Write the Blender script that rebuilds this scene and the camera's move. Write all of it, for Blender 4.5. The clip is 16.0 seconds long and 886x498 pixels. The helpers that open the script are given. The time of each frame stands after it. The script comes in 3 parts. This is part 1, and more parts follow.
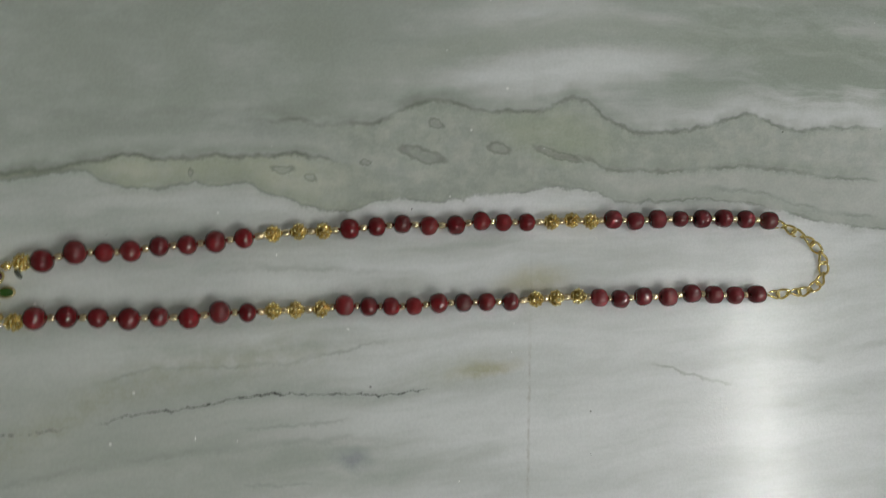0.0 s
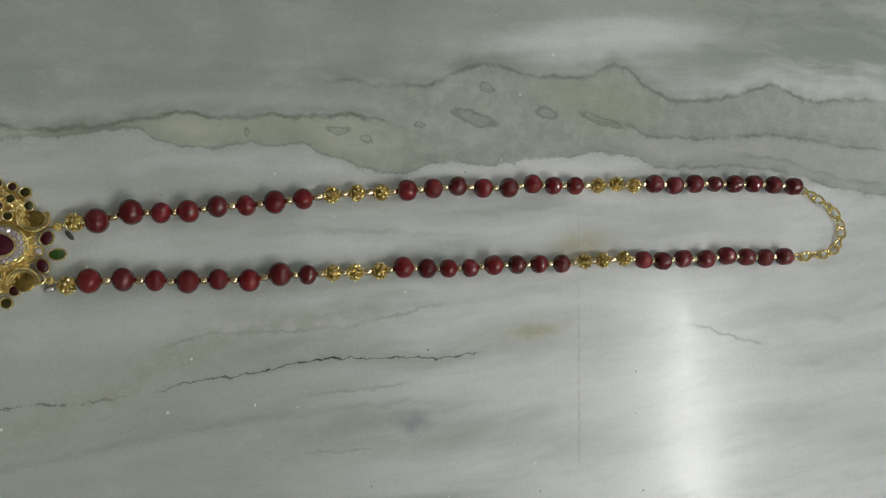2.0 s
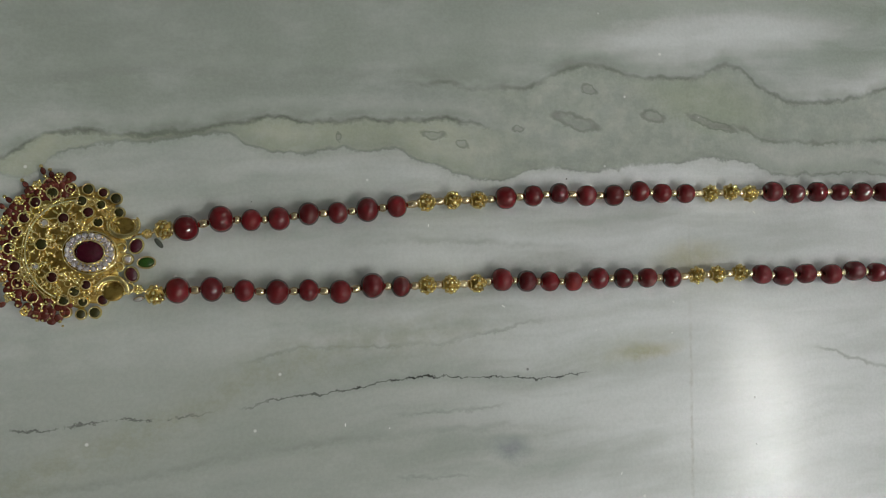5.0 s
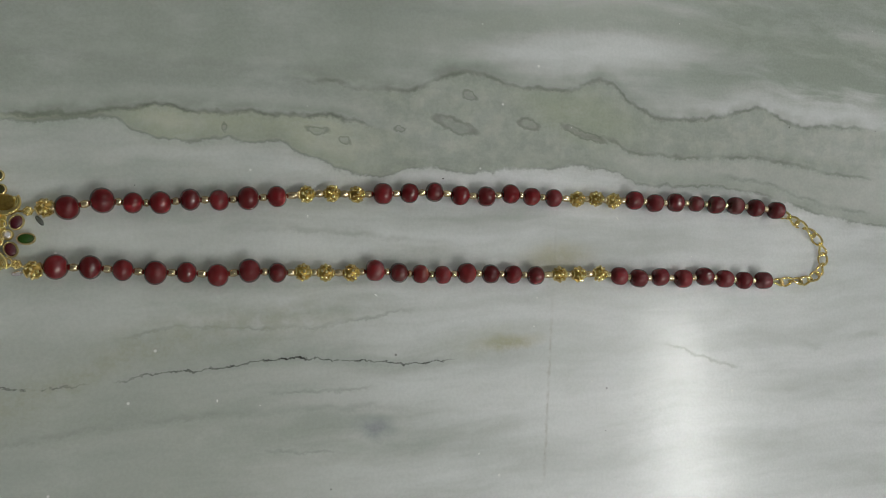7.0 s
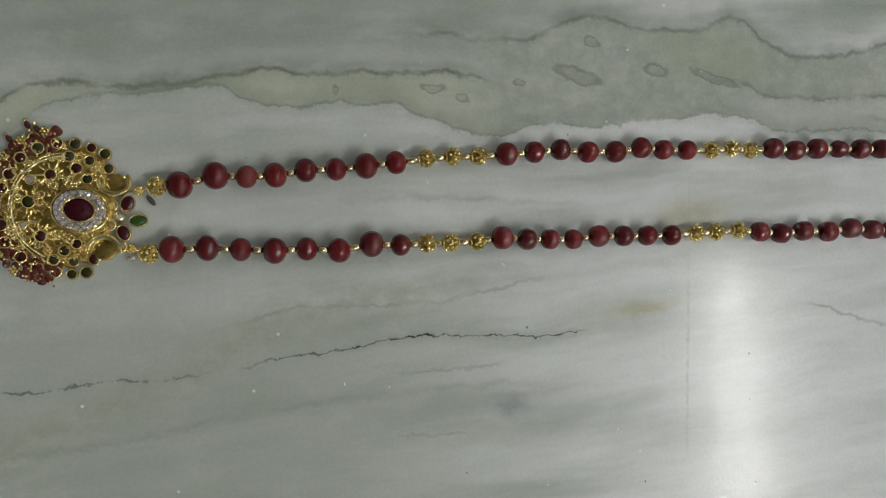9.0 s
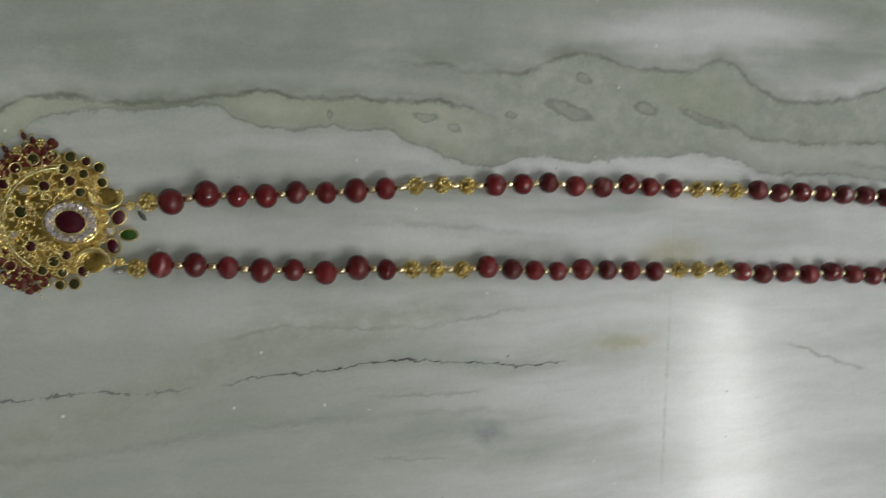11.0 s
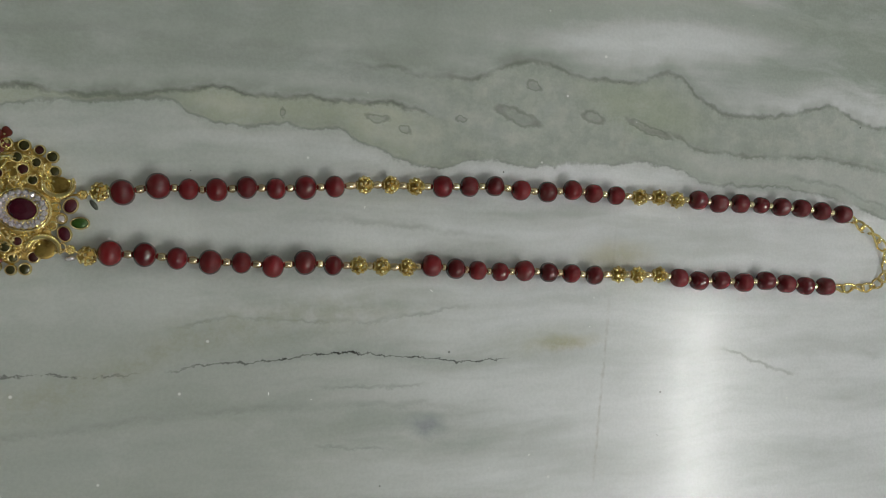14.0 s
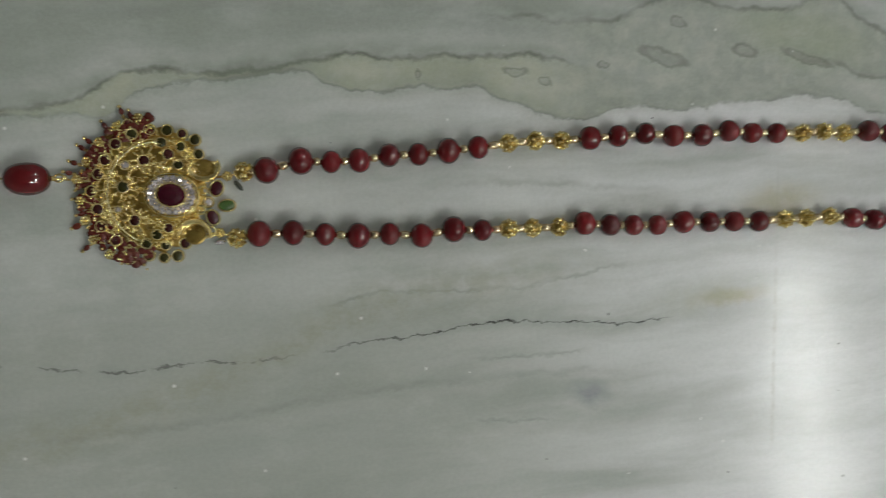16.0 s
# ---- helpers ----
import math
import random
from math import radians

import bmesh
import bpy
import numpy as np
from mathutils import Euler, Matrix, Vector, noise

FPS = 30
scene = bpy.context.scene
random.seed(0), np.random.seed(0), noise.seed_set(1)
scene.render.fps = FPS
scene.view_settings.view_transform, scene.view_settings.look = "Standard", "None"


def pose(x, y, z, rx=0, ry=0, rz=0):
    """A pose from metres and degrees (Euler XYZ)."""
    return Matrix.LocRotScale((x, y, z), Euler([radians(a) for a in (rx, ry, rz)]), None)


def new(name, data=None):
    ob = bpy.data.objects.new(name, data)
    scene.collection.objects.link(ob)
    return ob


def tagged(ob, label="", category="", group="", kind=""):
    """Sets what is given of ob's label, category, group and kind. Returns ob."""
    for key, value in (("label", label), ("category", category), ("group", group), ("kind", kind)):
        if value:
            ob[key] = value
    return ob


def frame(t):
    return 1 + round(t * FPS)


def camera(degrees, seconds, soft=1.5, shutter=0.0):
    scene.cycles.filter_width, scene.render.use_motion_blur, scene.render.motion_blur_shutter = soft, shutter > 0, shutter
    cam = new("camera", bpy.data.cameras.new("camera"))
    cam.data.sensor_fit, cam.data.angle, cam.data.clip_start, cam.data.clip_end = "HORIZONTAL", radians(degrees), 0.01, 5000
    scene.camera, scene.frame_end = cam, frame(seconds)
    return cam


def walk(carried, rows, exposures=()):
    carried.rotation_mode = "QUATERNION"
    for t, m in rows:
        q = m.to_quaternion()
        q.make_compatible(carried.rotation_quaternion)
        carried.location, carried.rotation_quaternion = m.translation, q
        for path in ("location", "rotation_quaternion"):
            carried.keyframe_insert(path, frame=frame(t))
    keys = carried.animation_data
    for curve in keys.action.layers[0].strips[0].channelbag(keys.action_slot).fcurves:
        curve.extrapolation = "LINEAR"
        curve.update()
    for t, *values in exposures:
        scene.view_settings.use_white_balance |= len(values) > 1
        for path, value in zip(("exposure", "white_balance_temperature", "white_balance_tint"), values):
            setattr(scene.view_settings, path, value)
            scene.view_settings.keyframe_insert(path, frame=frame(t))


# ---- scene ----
cam = camera(59.82, 16.0, soft=0.75, shutter=0.4)
PATH = [  # seconds, metres, degrees
    (0, 0.0524, 0.0072, 0.2891, 1.61, -11.16, -4.40),
    (0.2, 0.0477, -0.0031, 0.2901, 1.88, -11.62, -3.15),
    (0.5, 0.0386, 0.0006, 0.2930, 0.93, -13.91, -4.48),
    (1, 0.0201, -0.0048, 0.2838, 3.14, -13.99, -5.52),
    (1.3, 0.0025, -0.0040, 0.2819, 2.58, -15.44, -5.46),
    (1.5, -0.0004, -0.0207, 0.2827, 7.32, -17.35, -6.30),
    (1.7, -0.0008, -0.0005, 0.2832, 2.48, -18.91, -4.86),
    (2, 0.0025, -0.0059, 0.2767, 2.41, -16.95, -5.23),
    (2.5, 0.0013, -0.0083, 0.2749, 1.85, -16.68, -5.79),
    (3, -0.0013, -0.0052, 0.2709, 1.17, -16.48, -6.25),
    (3.2, -0.0067, -0.0052, 0.2626, 0.63, -14.94, -7.07),
    (5.3, -0.0032, -0.0125, 0.2561, 4.94, -12.13, -3.81),
    (5.5, 0.0040, -0.0085, 0.2649, 3.49, -13.72, -2.94),
    (6, 0.0192, -0.0117, 0.2753, 2.73, -13.60, -1.79),
    (6.5, 0.0200, -0.0124, 0.2747, 2.39, -13.68, -1.62),
    (7, 0.0145, -0.0092, 0.2791, 2.48, -16.58, -2.15),
    (7.5, 0.0128, -0.0108, 0.2706, 2.61, -14.92, -2.26),
    (8, 0.0084, -0.0101, 0.2682, 1.90, -14.68, -2.81),
    (8.5, -0.0039, -0.0141, 0.2535, 1.99, -13.21, -4.75),
    (8.7, -0.0100, -0.0065, 0.2508, 0.51, -14.02, -4.78),
    (10.8, -0.0135, -0.0129, 0.2487, 2.87, -13.38, -3.73),
    (11, -0.0088, -0.0029, 0.2545, 1.07, -14.35, -2.09),
    (11.5, 0.0004, 0.0033, 0.2607, 0.54, -15.10, 0.37),
    (12, 0.0072, 0.0067, 0.2665, -0.57, -15.65, 1.65),
    (12.5, 0.0056, 0.0007, 0.2666, 0.25, -15.67, 0.89),
    (13, 0.0013, 0.0005, 0.2662, -0.17, -15.78, 0.13),
    (13.5, -0.0007, -0.0024, 0.2660, 0.23, -15.77, -0.48),
    (14, 0.0012, 0.0020, 0.2664, -0.69, -15.68, 0.11),
    (14.5, 0.0017, 0.0014, 0.2673, -0.62, -15.78, 0.09),
    (15, 0.0017, 0.0010, 0.2682, -0.59, -15.98, -0.02),
    (15.3, -0.0009, -0.0015, 0.2650, -0.19, -15.74, -0.49),
    (15.5, -0.0024, 0.0041, 0.2535, -1.79, -11.40, -1.33),
    (15.7, -0.0108, -0.0011, 0.2522, -0.98, -11.85, -2.57),
    (16, -0.0198, -0.0048, 0.2471, -0.82, -9.98, -4.47),
]
walk(cam, [(t, pose(x, y, z, rx, ry, rz)) for t, x, y, z, rx, ry, rz in PATH], exposures=[(0.0, 0.0)])

# ---------------------------------------------------------------- world
world = bpy.data.worlds.new("world")
scene.world = world
world.use_nodes = True
world.node_tree.nodes["Background"].inputs[0].default_value = (0.02, 0.02, 0.02, 1)
TUBE_POWER, SOUTH_POWER, BULB_POWER = 162.0, 22.5, 140.0
LAMP_COLOUR = (0.975, 1.0, 0.97)


# ---------------------------------------------------------------- node helpers
class Nodes:
    """A small arithmetic on shader nodes."""

    def __init__(self, name):
        self.mat = bpy.data.materials.new(name)
        self.mat.use_nodes = True
        self.tree = self.mat.node_tree
        self.bsdf = self.tree.nodes["Principled BSDF"]

    def link(self, value, socket):
        if isinstance(value, bpy.types.NodeSocket):
            self.tree.links.new(value, socket)
        elif value is not None:
            socket.default_value = value

    def math(self, op, a, b=None, c=None):
        n = self.tree.nodes.new("ShaderNodeMath")
        n.operation = op
        for socket, value in zip(n.inputs, (a, b, c)):
            self.link(value, socket)
        return n.outputs[0]

    def add(self, a, b): return self.math("ADD", a, b)
    def sub(self, a, b): return self.math("SUBTRACT", a, b)
    def mul(self, a, b): return self.math("MULTIPLY", a, b)

    def ramp(self, v, lo, hi, out_lo=0.0, out_hi=1.0):
        n = self.tree.nodes.new("ShaderNodeMapRange")
        n.interpolation_type = "SMOOTHSTEP"
        for socket, value in zip(n.inputs, (v, lo, hi, out_lo, out_hi)):
            self.link(value, socket)
        return n.outputs[0]

    def vec(self, x, y, z=0.0):
        n = self.tree.nodes.new("ShaderNodeCombineXYZ")
        for socket, value in zip(n.inputs, (x, y, z)):
            self.link(value, socket)
        return n.outputs[0]

    def noise(self, vector, scale, detail=4.0, rough=0.55, distortion=0.0):
        n = self.tree.nodes.new("ShaderNodeTexNoise")
        self.link(vector, n.inputs["Vector"])
        n.inputs["Scale"].default_value, n.inputs["Detail"].default_value = scale, detail
        n.inputs["Roughness"].default_value, n.inputs["Distortion"].default_value = rough, distortion
        return n.outputs[0]

    def voronoi(self, vector, scale):
        n = self.tree.nodes.new("ShaderNodeTexVoronoi")
        self.link(vector, n.inputs["Vector"])
        n.inputs["Scale"].default_value = scale
        return n.outputs

    def mix(self, factor, a, b):
        n = self.tree.nodes.new("ShaderNodeMix")
        n.data_type = "RGBA"
        self.link(factor, n.inputs[0])
        for value, socket in ((a, n.inputs[6]), (b, n.inputs[7])):
            self.link((*value, 1.0) if isinstance(value, tuple) else value, socket)
        return n.outputs[2]

    def curve(self, v, points, lo, hi, low, high):
        """A smooth curve through the points, for v from lo to hi and results from low to high."""
        n = self.tree.nodes.new("ShaderNodeFloatCurve")
        c = n.mapping.curves[0]
        pts = [((x - lo) / (hi - lo), (y - low) / (high - low)) for x, y in points]
        while len(c.points) < len(pts):
            c.points.new(0.5, 0.5)
        for p, xy in zip(c.points, pts):
            p.location, p.handle_type = xy, "AUTO_CLAMPED"
        n.mapping.update()
        self.link(self.math("DIVIDE", self.sub(v, lo), hi - lo), n.inputs["Value"])
        return self.add(self.mul(n.outputs[0], high - low), low)

    def bump(self, height, strength, distance):
        n = self.tree.nodes.new("ShaderNodeBump")
        n.inputs["Strength"].default_value, n.inputs["Distance"].default_value = strength, distance
        self.link(height, n.inputs["Height"])
        self.tree.links.new(n.outputs[0], self.bsdf.inputs["Normal"])

    def set(self, **values):
        for key, value in values.items():
            socket = self.bsdf.inputs[key.replace("_", " ")]
            self.link((*value, 1.0) if isinstance(value, tuple) and socket.type == "RGBA" else value, socket)
        return self.mat

    def place(self):
        return self.tree.nodes.new("ShaderNodeTexCoord").outputs["Object"]

    def each(self):
        return self.tree.nodes.new("ShaderNodeObjectInfo").outputs["Random"]


# ---------------------------------------------------------------- marble
def marble():
    n = Nodes("veined_marble")
    sep = n.tree.nodes.new("ShaderNodeSeparateXYZ")
    n.link(n.place(), sep.inputs[0])
    x0, y0 = n.mul(sep.outputs[0], 100.0), n.mul(sep.outputs[1], 100.0)  # centimetres
    p0 = n.vec(x0, y0)
    # a wavering of the veins, coarse and fine
    w1, w2 = n.noise(p0, 1.1, 3.0), n.noise(n.vec(y0, x0, 7.0), 1.1, 3.0)
    fine = n.noise(p0, 4.0, 5.0, 0.65)
    x = n.add(x0, n.mul(n.sub(w2, 0.5), 0.5))
    y = n.add(n.add(y0, n.mul(n.sub(w1, 0.5), 0.5)), n.mul(n.sub(fine, 0.5), 0.26))
    flow = n.add(y0, n.mul(n.sub(n.noise(p0, 0.16, 2.0), 0.5), 1.2))
    long_grain = n.noise(n.vec(n.mul(x0, 0.09), n.mul(flow, 0.62)), 1.0, 4.0, 0.55, 0.1)
    fine_grain = n.noise(n.vec(n.mul(x0, 0.35), n.mul(flow, 2.6), 3.0), 1.0, 5.0, 0.6)
    cloud = n.noise(p0, 0.35, 4.0, 0.55)
    patch = n.noise(p0, 1.6, 5.0, 0.6)
    broken = n.ramp(n.noise(n.vec(n.mul(x0, 0.8), y0, 5.0), 0.9, 3.0), 0.32, 0.6)

    def course(points):
        return n.curve(x, points, -20.0, 40.0, -12.0, 12.0)

    def line(d, width):
        return n.ramp(n.math("ABSOLUTE", d), 0.0, width, 1.0, 0.0)

    def span(v, a, b, soft):
        return n.mul(n.ramp(v, a - soft, a + soft), n.ramp(v, b - soft, b + soft, 1.0, 0.0))

    def blot(cx, cy, rx, ry, turn=0.0, u=x, v=y):
        c, s = math.cos(radians(turn)), math.sin(radians(turn))
        dx, dy = n.sub(u, cx), n.sub(v, cy)
        a = n.math("DIVIDE", n.add(n.mul(dx, c), n.mul(dy, s)), rx)
        b = n.math("DIVIDE", n.sub(n.mul(dy, c), n.mul(dx, s)), ry)
        return n.math("SQRT", n.add(n.mul(a, a), n.mul(b, b)))

    upper = course([(-20, 3.7), (-10.5, 3.98), (-8.5, 4.13), (-8.0, 4.45), (-7.3, 4.87), (-6.3, 4.97), (-5.2, 4.84), (-4.0, 4.82),
                    (-2.4, 4.93), (-1.2, 5.14), (0.1, 5.23), (1.5, 5.06), (3.6, 5.07), (6.0, 4.95), (7.1, 4.68), (9.0, 4.2)])
    lower = course([(-20, 3.4), (-10.5, 3.76), (-9.0, 3.73), (-7.76, 3.67), (-6.7, 4.3), (-5.7, 4.55), (-4.0, 4.62), (-2.3, 4.78), (-1.5, 4.7),
                    (-0.9, 4.3), (0.0, 4.06), (0.75, 4.02), (1.85, 4.18), (2.2, 4.22), (2.5, 4.06), (3.77, 4.06), (4.5, 3.63),
                    (5.2, 3.36), (6.0, 3.03), (6.9, 2.8), (8.1, 2.99), (9.2, 3.18), (10.9, 2.95), (12.5, 3.04), (16.1, 3.2),
                    (17.4, 2.89), (18.7, 2.4), (21.4, 2.41), (24.2, 2.0), (27.7, 1.08), (33, 0.2)])
    crest = course([(0, 6.1), (3.2, 6.21), (5.0, 6.32), (7.0, 6.11), (8.1, 6.01), (9.4, 6.3), (10.2, 6.66), (11.6, 6.8), (12.5, 6.5),
                    (13.9, 6.27), (15.4, 6.3), (16.4, 6.66), (16.9, 6.74), (17.7, 6.2), (18.7, 5.52), (19.7, 5.25), (21.6, 5.28), (23.0, 5.5),
                    (24.2, 5.78), (25.6, 5.33), (27.3, 5.0), (30, 5.04), (34, 4.6)])
    inner = course([(14.0, 5.0), (15.3, 4.69), (16.1, 4.4), (17.1, 4.33), (18.0, 3.87), (19.0, 3.72), (20.8, 3.6), (23.6, 3.64), (25.6, 3.42), (27.7, 3.04), (33, 2.4)])
    top = course([(0, 6.9), (8, 7.9), (11.4, 8.6), (15, 9.1), (18.7, 9.5), (20.8, 9.1), (25, 8.6), (28, 8.5), (35, 8.0)])
    slope = course([(-20, -7.2), (-12, -6.4), (-6.5, -5.1), (-4.2, -4.5), (-1.6, -3.2), (2, -2.5), (6, -2.3), (9, -2.6)])
    split = n.curve(x0, [(-15, -3.2), (-11.2, -3.6), (-9.9, -3.82), (-7.4, -4.15), (-5.8, -4.05), (-4.0, -4.2), (-2.5, -4.15), (-1.3, -4.1), (-0.6, -3.92),
                         (0.5, -3.92), (2.0, -3.83), (3.4, -3.73), (4.0, -3.72), (5.8, -3.88), (7.2, -4.02), (8.4, -4.2), (9.8, -4.17)], -20.0, 40.0, -12.0, 12.0)

    white, grey, moss = (0.75, 0.752, 0.765), (0.39, 0.415, 0.39), (0.375, 0.395, 0.30)
    dark, ochre = (0.13, 0.15, 0.115), (0.40, 0.36, 0.21)
    col = n.mix(n.mul(n.ramp(long_grain, 0.34, 0.72), n.sub(1.0, n.mul(n.ramp(x0, 6.0, 15.0), n.ramp(y0, 2.0, -1.0, 0.0, 0.55)))), white, grey)
    col = n.mix(n.mul(n.ramp(fine_grain, 0.45, 0.8), 0.2), col, grey)
    # falloff of light to the left and top, put into the colour with cloudy greys
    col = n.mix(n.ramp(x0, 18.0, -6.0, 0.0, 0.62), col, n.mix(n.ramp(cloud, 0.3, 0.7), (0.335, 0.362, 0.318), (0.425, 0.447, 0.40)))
    col = n.mix(n.mul(n.ramp(y0, 3.0, 10.0), n.ramp(long_grain, 0.3, 0.6, 0.3, 0.62)), col, (0.335, 0.362, 0.33))
    # the upper and lower left of the slab, darkened further
    up_left = n.mul(n.ramp(n.sub(y, upper), 0.0, 1.4), n.ramp(x, 6.0, 17.0, 1.0, 0.0))
    col = n.mix(n.mul(up_left, n.ramp(cloud, 0.3, 0.7, 0.85, 0.5)), col, (0.32, 0.35, 0.305))
    low_left = n.mul(n.ramp(y, -1.5, -3.2), n.ramp(x, 0.0, 11.0, 1.0, 0.0))
    col = n.mix(n.mul(low_left, n.add(0.3, n.mul(cloud, 0.5))), col, (0.345, 0.365, 0.32))
    # wide stripe along the top
    d = n.sub(y, top)
    col = n.mix(n.mul(n.mul(line(n.sub(d, 0.1), 1.0), n.ramp(x, 6, 12)), 0.75), col, (0.37, 0.395, 0.345))
    col = n.mix(n.mul(n.ramp(d, 0.6, 2.2), 0.5), col, (0.34, 0.365, 0.325))
    # grey-green cloud streaks of the upper far corner
    streak = n.noise(n.vec(n.mul(x0, 0.22), n.mul(n.add(flow, n.mul(x0, 0.12)), 0.9), 9.0), 1.0, 4.0, 0.55, 0.3)
    col = n.mix(n.mul(n.mul(n.ramp(x0, 15.0, 24.0), n.ramp(n.sub(y, crest), 0.2, 1.6)), n.ramp(streak, 0.38, 0.58, 0.15, 0.85)), col, (0.31, 0.345, 0.295))
    # pale lens between the stripe and the crest
    col = n.mix(n.mul(n.ramp(blot(16.5, 7.9, 5.5, 0.9, 4.0), 0.4, 1.25, 1.0, 0.0), 0.55), col, white)
    # the filled bands
    du, dl, dc, di = n.sub(y, upper), n.sub(y, lower), n.sub(y, crest), n.sub(y, inner)
    over_low = n.ramp(dl, -0.05, 0.1)
    left_band = n.mul(n.mul(n.ramp(du, -0.08, 0.08, 1.0, 0.0), over_low), n.ramp(x, 7.5, 10.5, 1.0, 0.0))
    col = n.mix(n.mul(left_band, n.ramp(patch, 0.25, 0.65, 0.5, 0.8)), col, n.mix(n.ramp(cloud, 0.3, 0.7), moss, (0.46, 0.475, 0.36)))
    right_band = n.mul(n.mul(n.ramp(dc, -0.1, 0.1, 1.0, 0.0), over_low), n.ramp(x, 4.0, 8.5))
    band_colour = n.mix(n.ramp(patch, 0.35, 0.7), (0.33, 0.355, 0.315), (0.44, 0.455, 0.40))
    col = n.mix(n.mul(right_band, n.ramp(x, 24.0, 34.0, 0.85, 0.5)), col, band_colour)
    col = n.mix(n.mul(n.mul(right_band, n.ramp(blot(15.8, 5.3, 3.2, 1.3, -15), 0.3, 1.2, 1.0, 0.0)), 0.6), col, (0.36, 0.395, 0.295))
    pale = n.mul(n.mul(n.ramp(di, -0.25, 0.05, 1.0, 0.0), over_low), n.ramp(x, 15.5, 19.0))
    col = n.mix(n.mul(pale, 0.55), col, (0.52, 0.53, 0.51))
    # vein lines, a sharp core and a soft shade on one side
    for d, width, power, a, b in ((du, 0.14, 0.8, -19, 7.2), (dl, 0.1, 0.5, -19, 33), (dc, 0.15, 0.62, 4.2, 30), (di, 0.13, 0.5, 15.2, 30)):
        gate = n.mul(span(x, a, b, 0.8), n.add(0.3, n.mul(broken, 0.7)))
        col = n.mix(n.mul(n.mul(line(n.sub(d, 0.14), 0.55), gate), power * 0.7), col, (0.225, 0.25, 0.20))
        col = n.mix(n.mul(n.mul(line(d, width), gate), power), col, dark)
    # thin grey veins
    for pts, a, b, width, power in (
        ([(-3, -3.0), (-1.1, -2.62), (0.5, -2.4), (3.2, -2.6), (5.2, -2.66), (6.0, -2.5), (8.1, -2.25), (11, -1.9)], -1.5, 8.6, 0.1, 0.4),
        ([(2.5, -4.75), (3.2, -4.85), (5.0, -4.94), (6.8, -5.0), (8, -5.0)], 3.0, 6.8, 0.1, 0.38),
        ([(2.5, -6.85), (3.3, -6.94), (5.0, -7.12), (6.5, -7.2)], 3.2, 5.4, 0.09, 0.42),
        ([(18.5, -3.9), (19.8, -4.25), (21.1, -4.81), (22.2, -5.16), (24, -5.5)], 19.3, 22.6, 0.12, 0.5),
        ([(-6, 0.5), (2.0, 0.9), (5.0, 0.85), (9.0, 0.35), (12, 0.2)], 2.0, 10.5, 0.16, 0.28),
        ([(8, 6.3), (12, 7.1), (15, 7.25), (19, 7.0)], 7.0, 14.0, 0.3, 0.2),
        ([(-8, 6.6), (-4, 6.9), (2, 6.7), (8, 6.9)], -7.0, 7.0, 0.35, 0.2),
        ([(-12, -6.0), (-6, -5.9), (-2, -5.6), (3, -5.5), (9, -5.8)], -11.0, 8.0, 0.22, 0.25),
        ([(21, 2.9), (24, 2.6), (27, 1.7), (31, 0.9)], 22.5, 30.0, 0.15, 0.45),
    ):
        d = n.sub(y, course(pts))
        col = n.mix(n.mul(n.mul(line(d, width), n.mul(span(x, a, b, 0.5), n.add(0.4, n.mul(broken, 0.6)))), power), col, (0.2, 0.215, 0.19))
    # islands ringed by dark seams
    for cx, cy, rx, ry, turn in ((10.45, 4.73, 0.85, 0.22, -17), (13.55, 4.87, 0.4, 0.2, -18), (5.2, 4.5, 0.36, 0.15, -12), (6.2, 4.13, 0.2, 0.13, -20),
                                 (11.1, 5.95, 0.3, 0.14, -35), (2.0, 4.55, 0.12, 0.12, 0), (8.3, 4.6, 0.25, 0.1, 10), (15.9, 4.5, 0.9, 0.14, -18)):
        r = blot(cx, cy, rx, ry, turn)
        col = n.mix(n.mul(n.ramp(r, 0.75, 1.1, 1.0, 0.0), 0.42), col, (0.27, 0.285, 0.25))
        col = n.mix(n.mul(n.ramp(n.math("ABSOLUTE", n.sub(r, 1.0)), 0.0, 0.4, 1.0, 0.0), 0.5), col, dark)
    # olive haze, ochre and grey stains in the stone
    d = n.sub(y, slope)
    col = n.mix(n.mul(n.mul(line(d, 1.1), n.ramp(x, 3.0, 9.0, 1.0, 0.0)), n.mul(n.ramp(patch, 0.3, 0.65), 0.5)), col, (0.33, 0.33, 0.24))
    for cx, cy, rx, ry, turn, power, tint in ((12.3, -3.62, 1.7, 0.36, 2, 0.85, ochre), (11.3, -3.5, 2.8, 0.7, 8, 0.35, moss), (14.5, -0.45, 1.9, 0.75, 4, 0.65, ochre),
                                              (7.0, -6.4, 1.0, 0.5, -15, 0.85, (0.27, 0.285, 0.3)), (9.0, -0.1, 2.2, 0.5, -4, 0.45, (0.3, 0.31, 0.28)),
                                              (5.0, 5.95, 2.4, 0.55, -6, 0.5, (0.27, 0.29, 0.265)), (0.5, 6.3, 4.0, 0.5, 2, 0.3, (0.3, 0.32, 0.295)), (26.5, -4.6, 0.9, 0.22, -3, 0.4, grey), (29.5, -4.3, 1.2, 0.2, 3, 0.4, grey), (-4.5, -6.9, 4.5, 0.8, 5, 0.3, grey)):
        r = blot(cx, cy, rx, ry, turn)
        col = n.mix(n.mul(n.ramp(r, 0.1, 1.2, 1.0, 0.0), n.mul(n.ramp(patch, 0.25, 0.6, 0.5, 1.0), power)), col, tint)
    # a brown scratch across the grain
    d = n.sub(x0, n.add(14.4, n.mul(n.add(y0, 0.4), 0.098)))
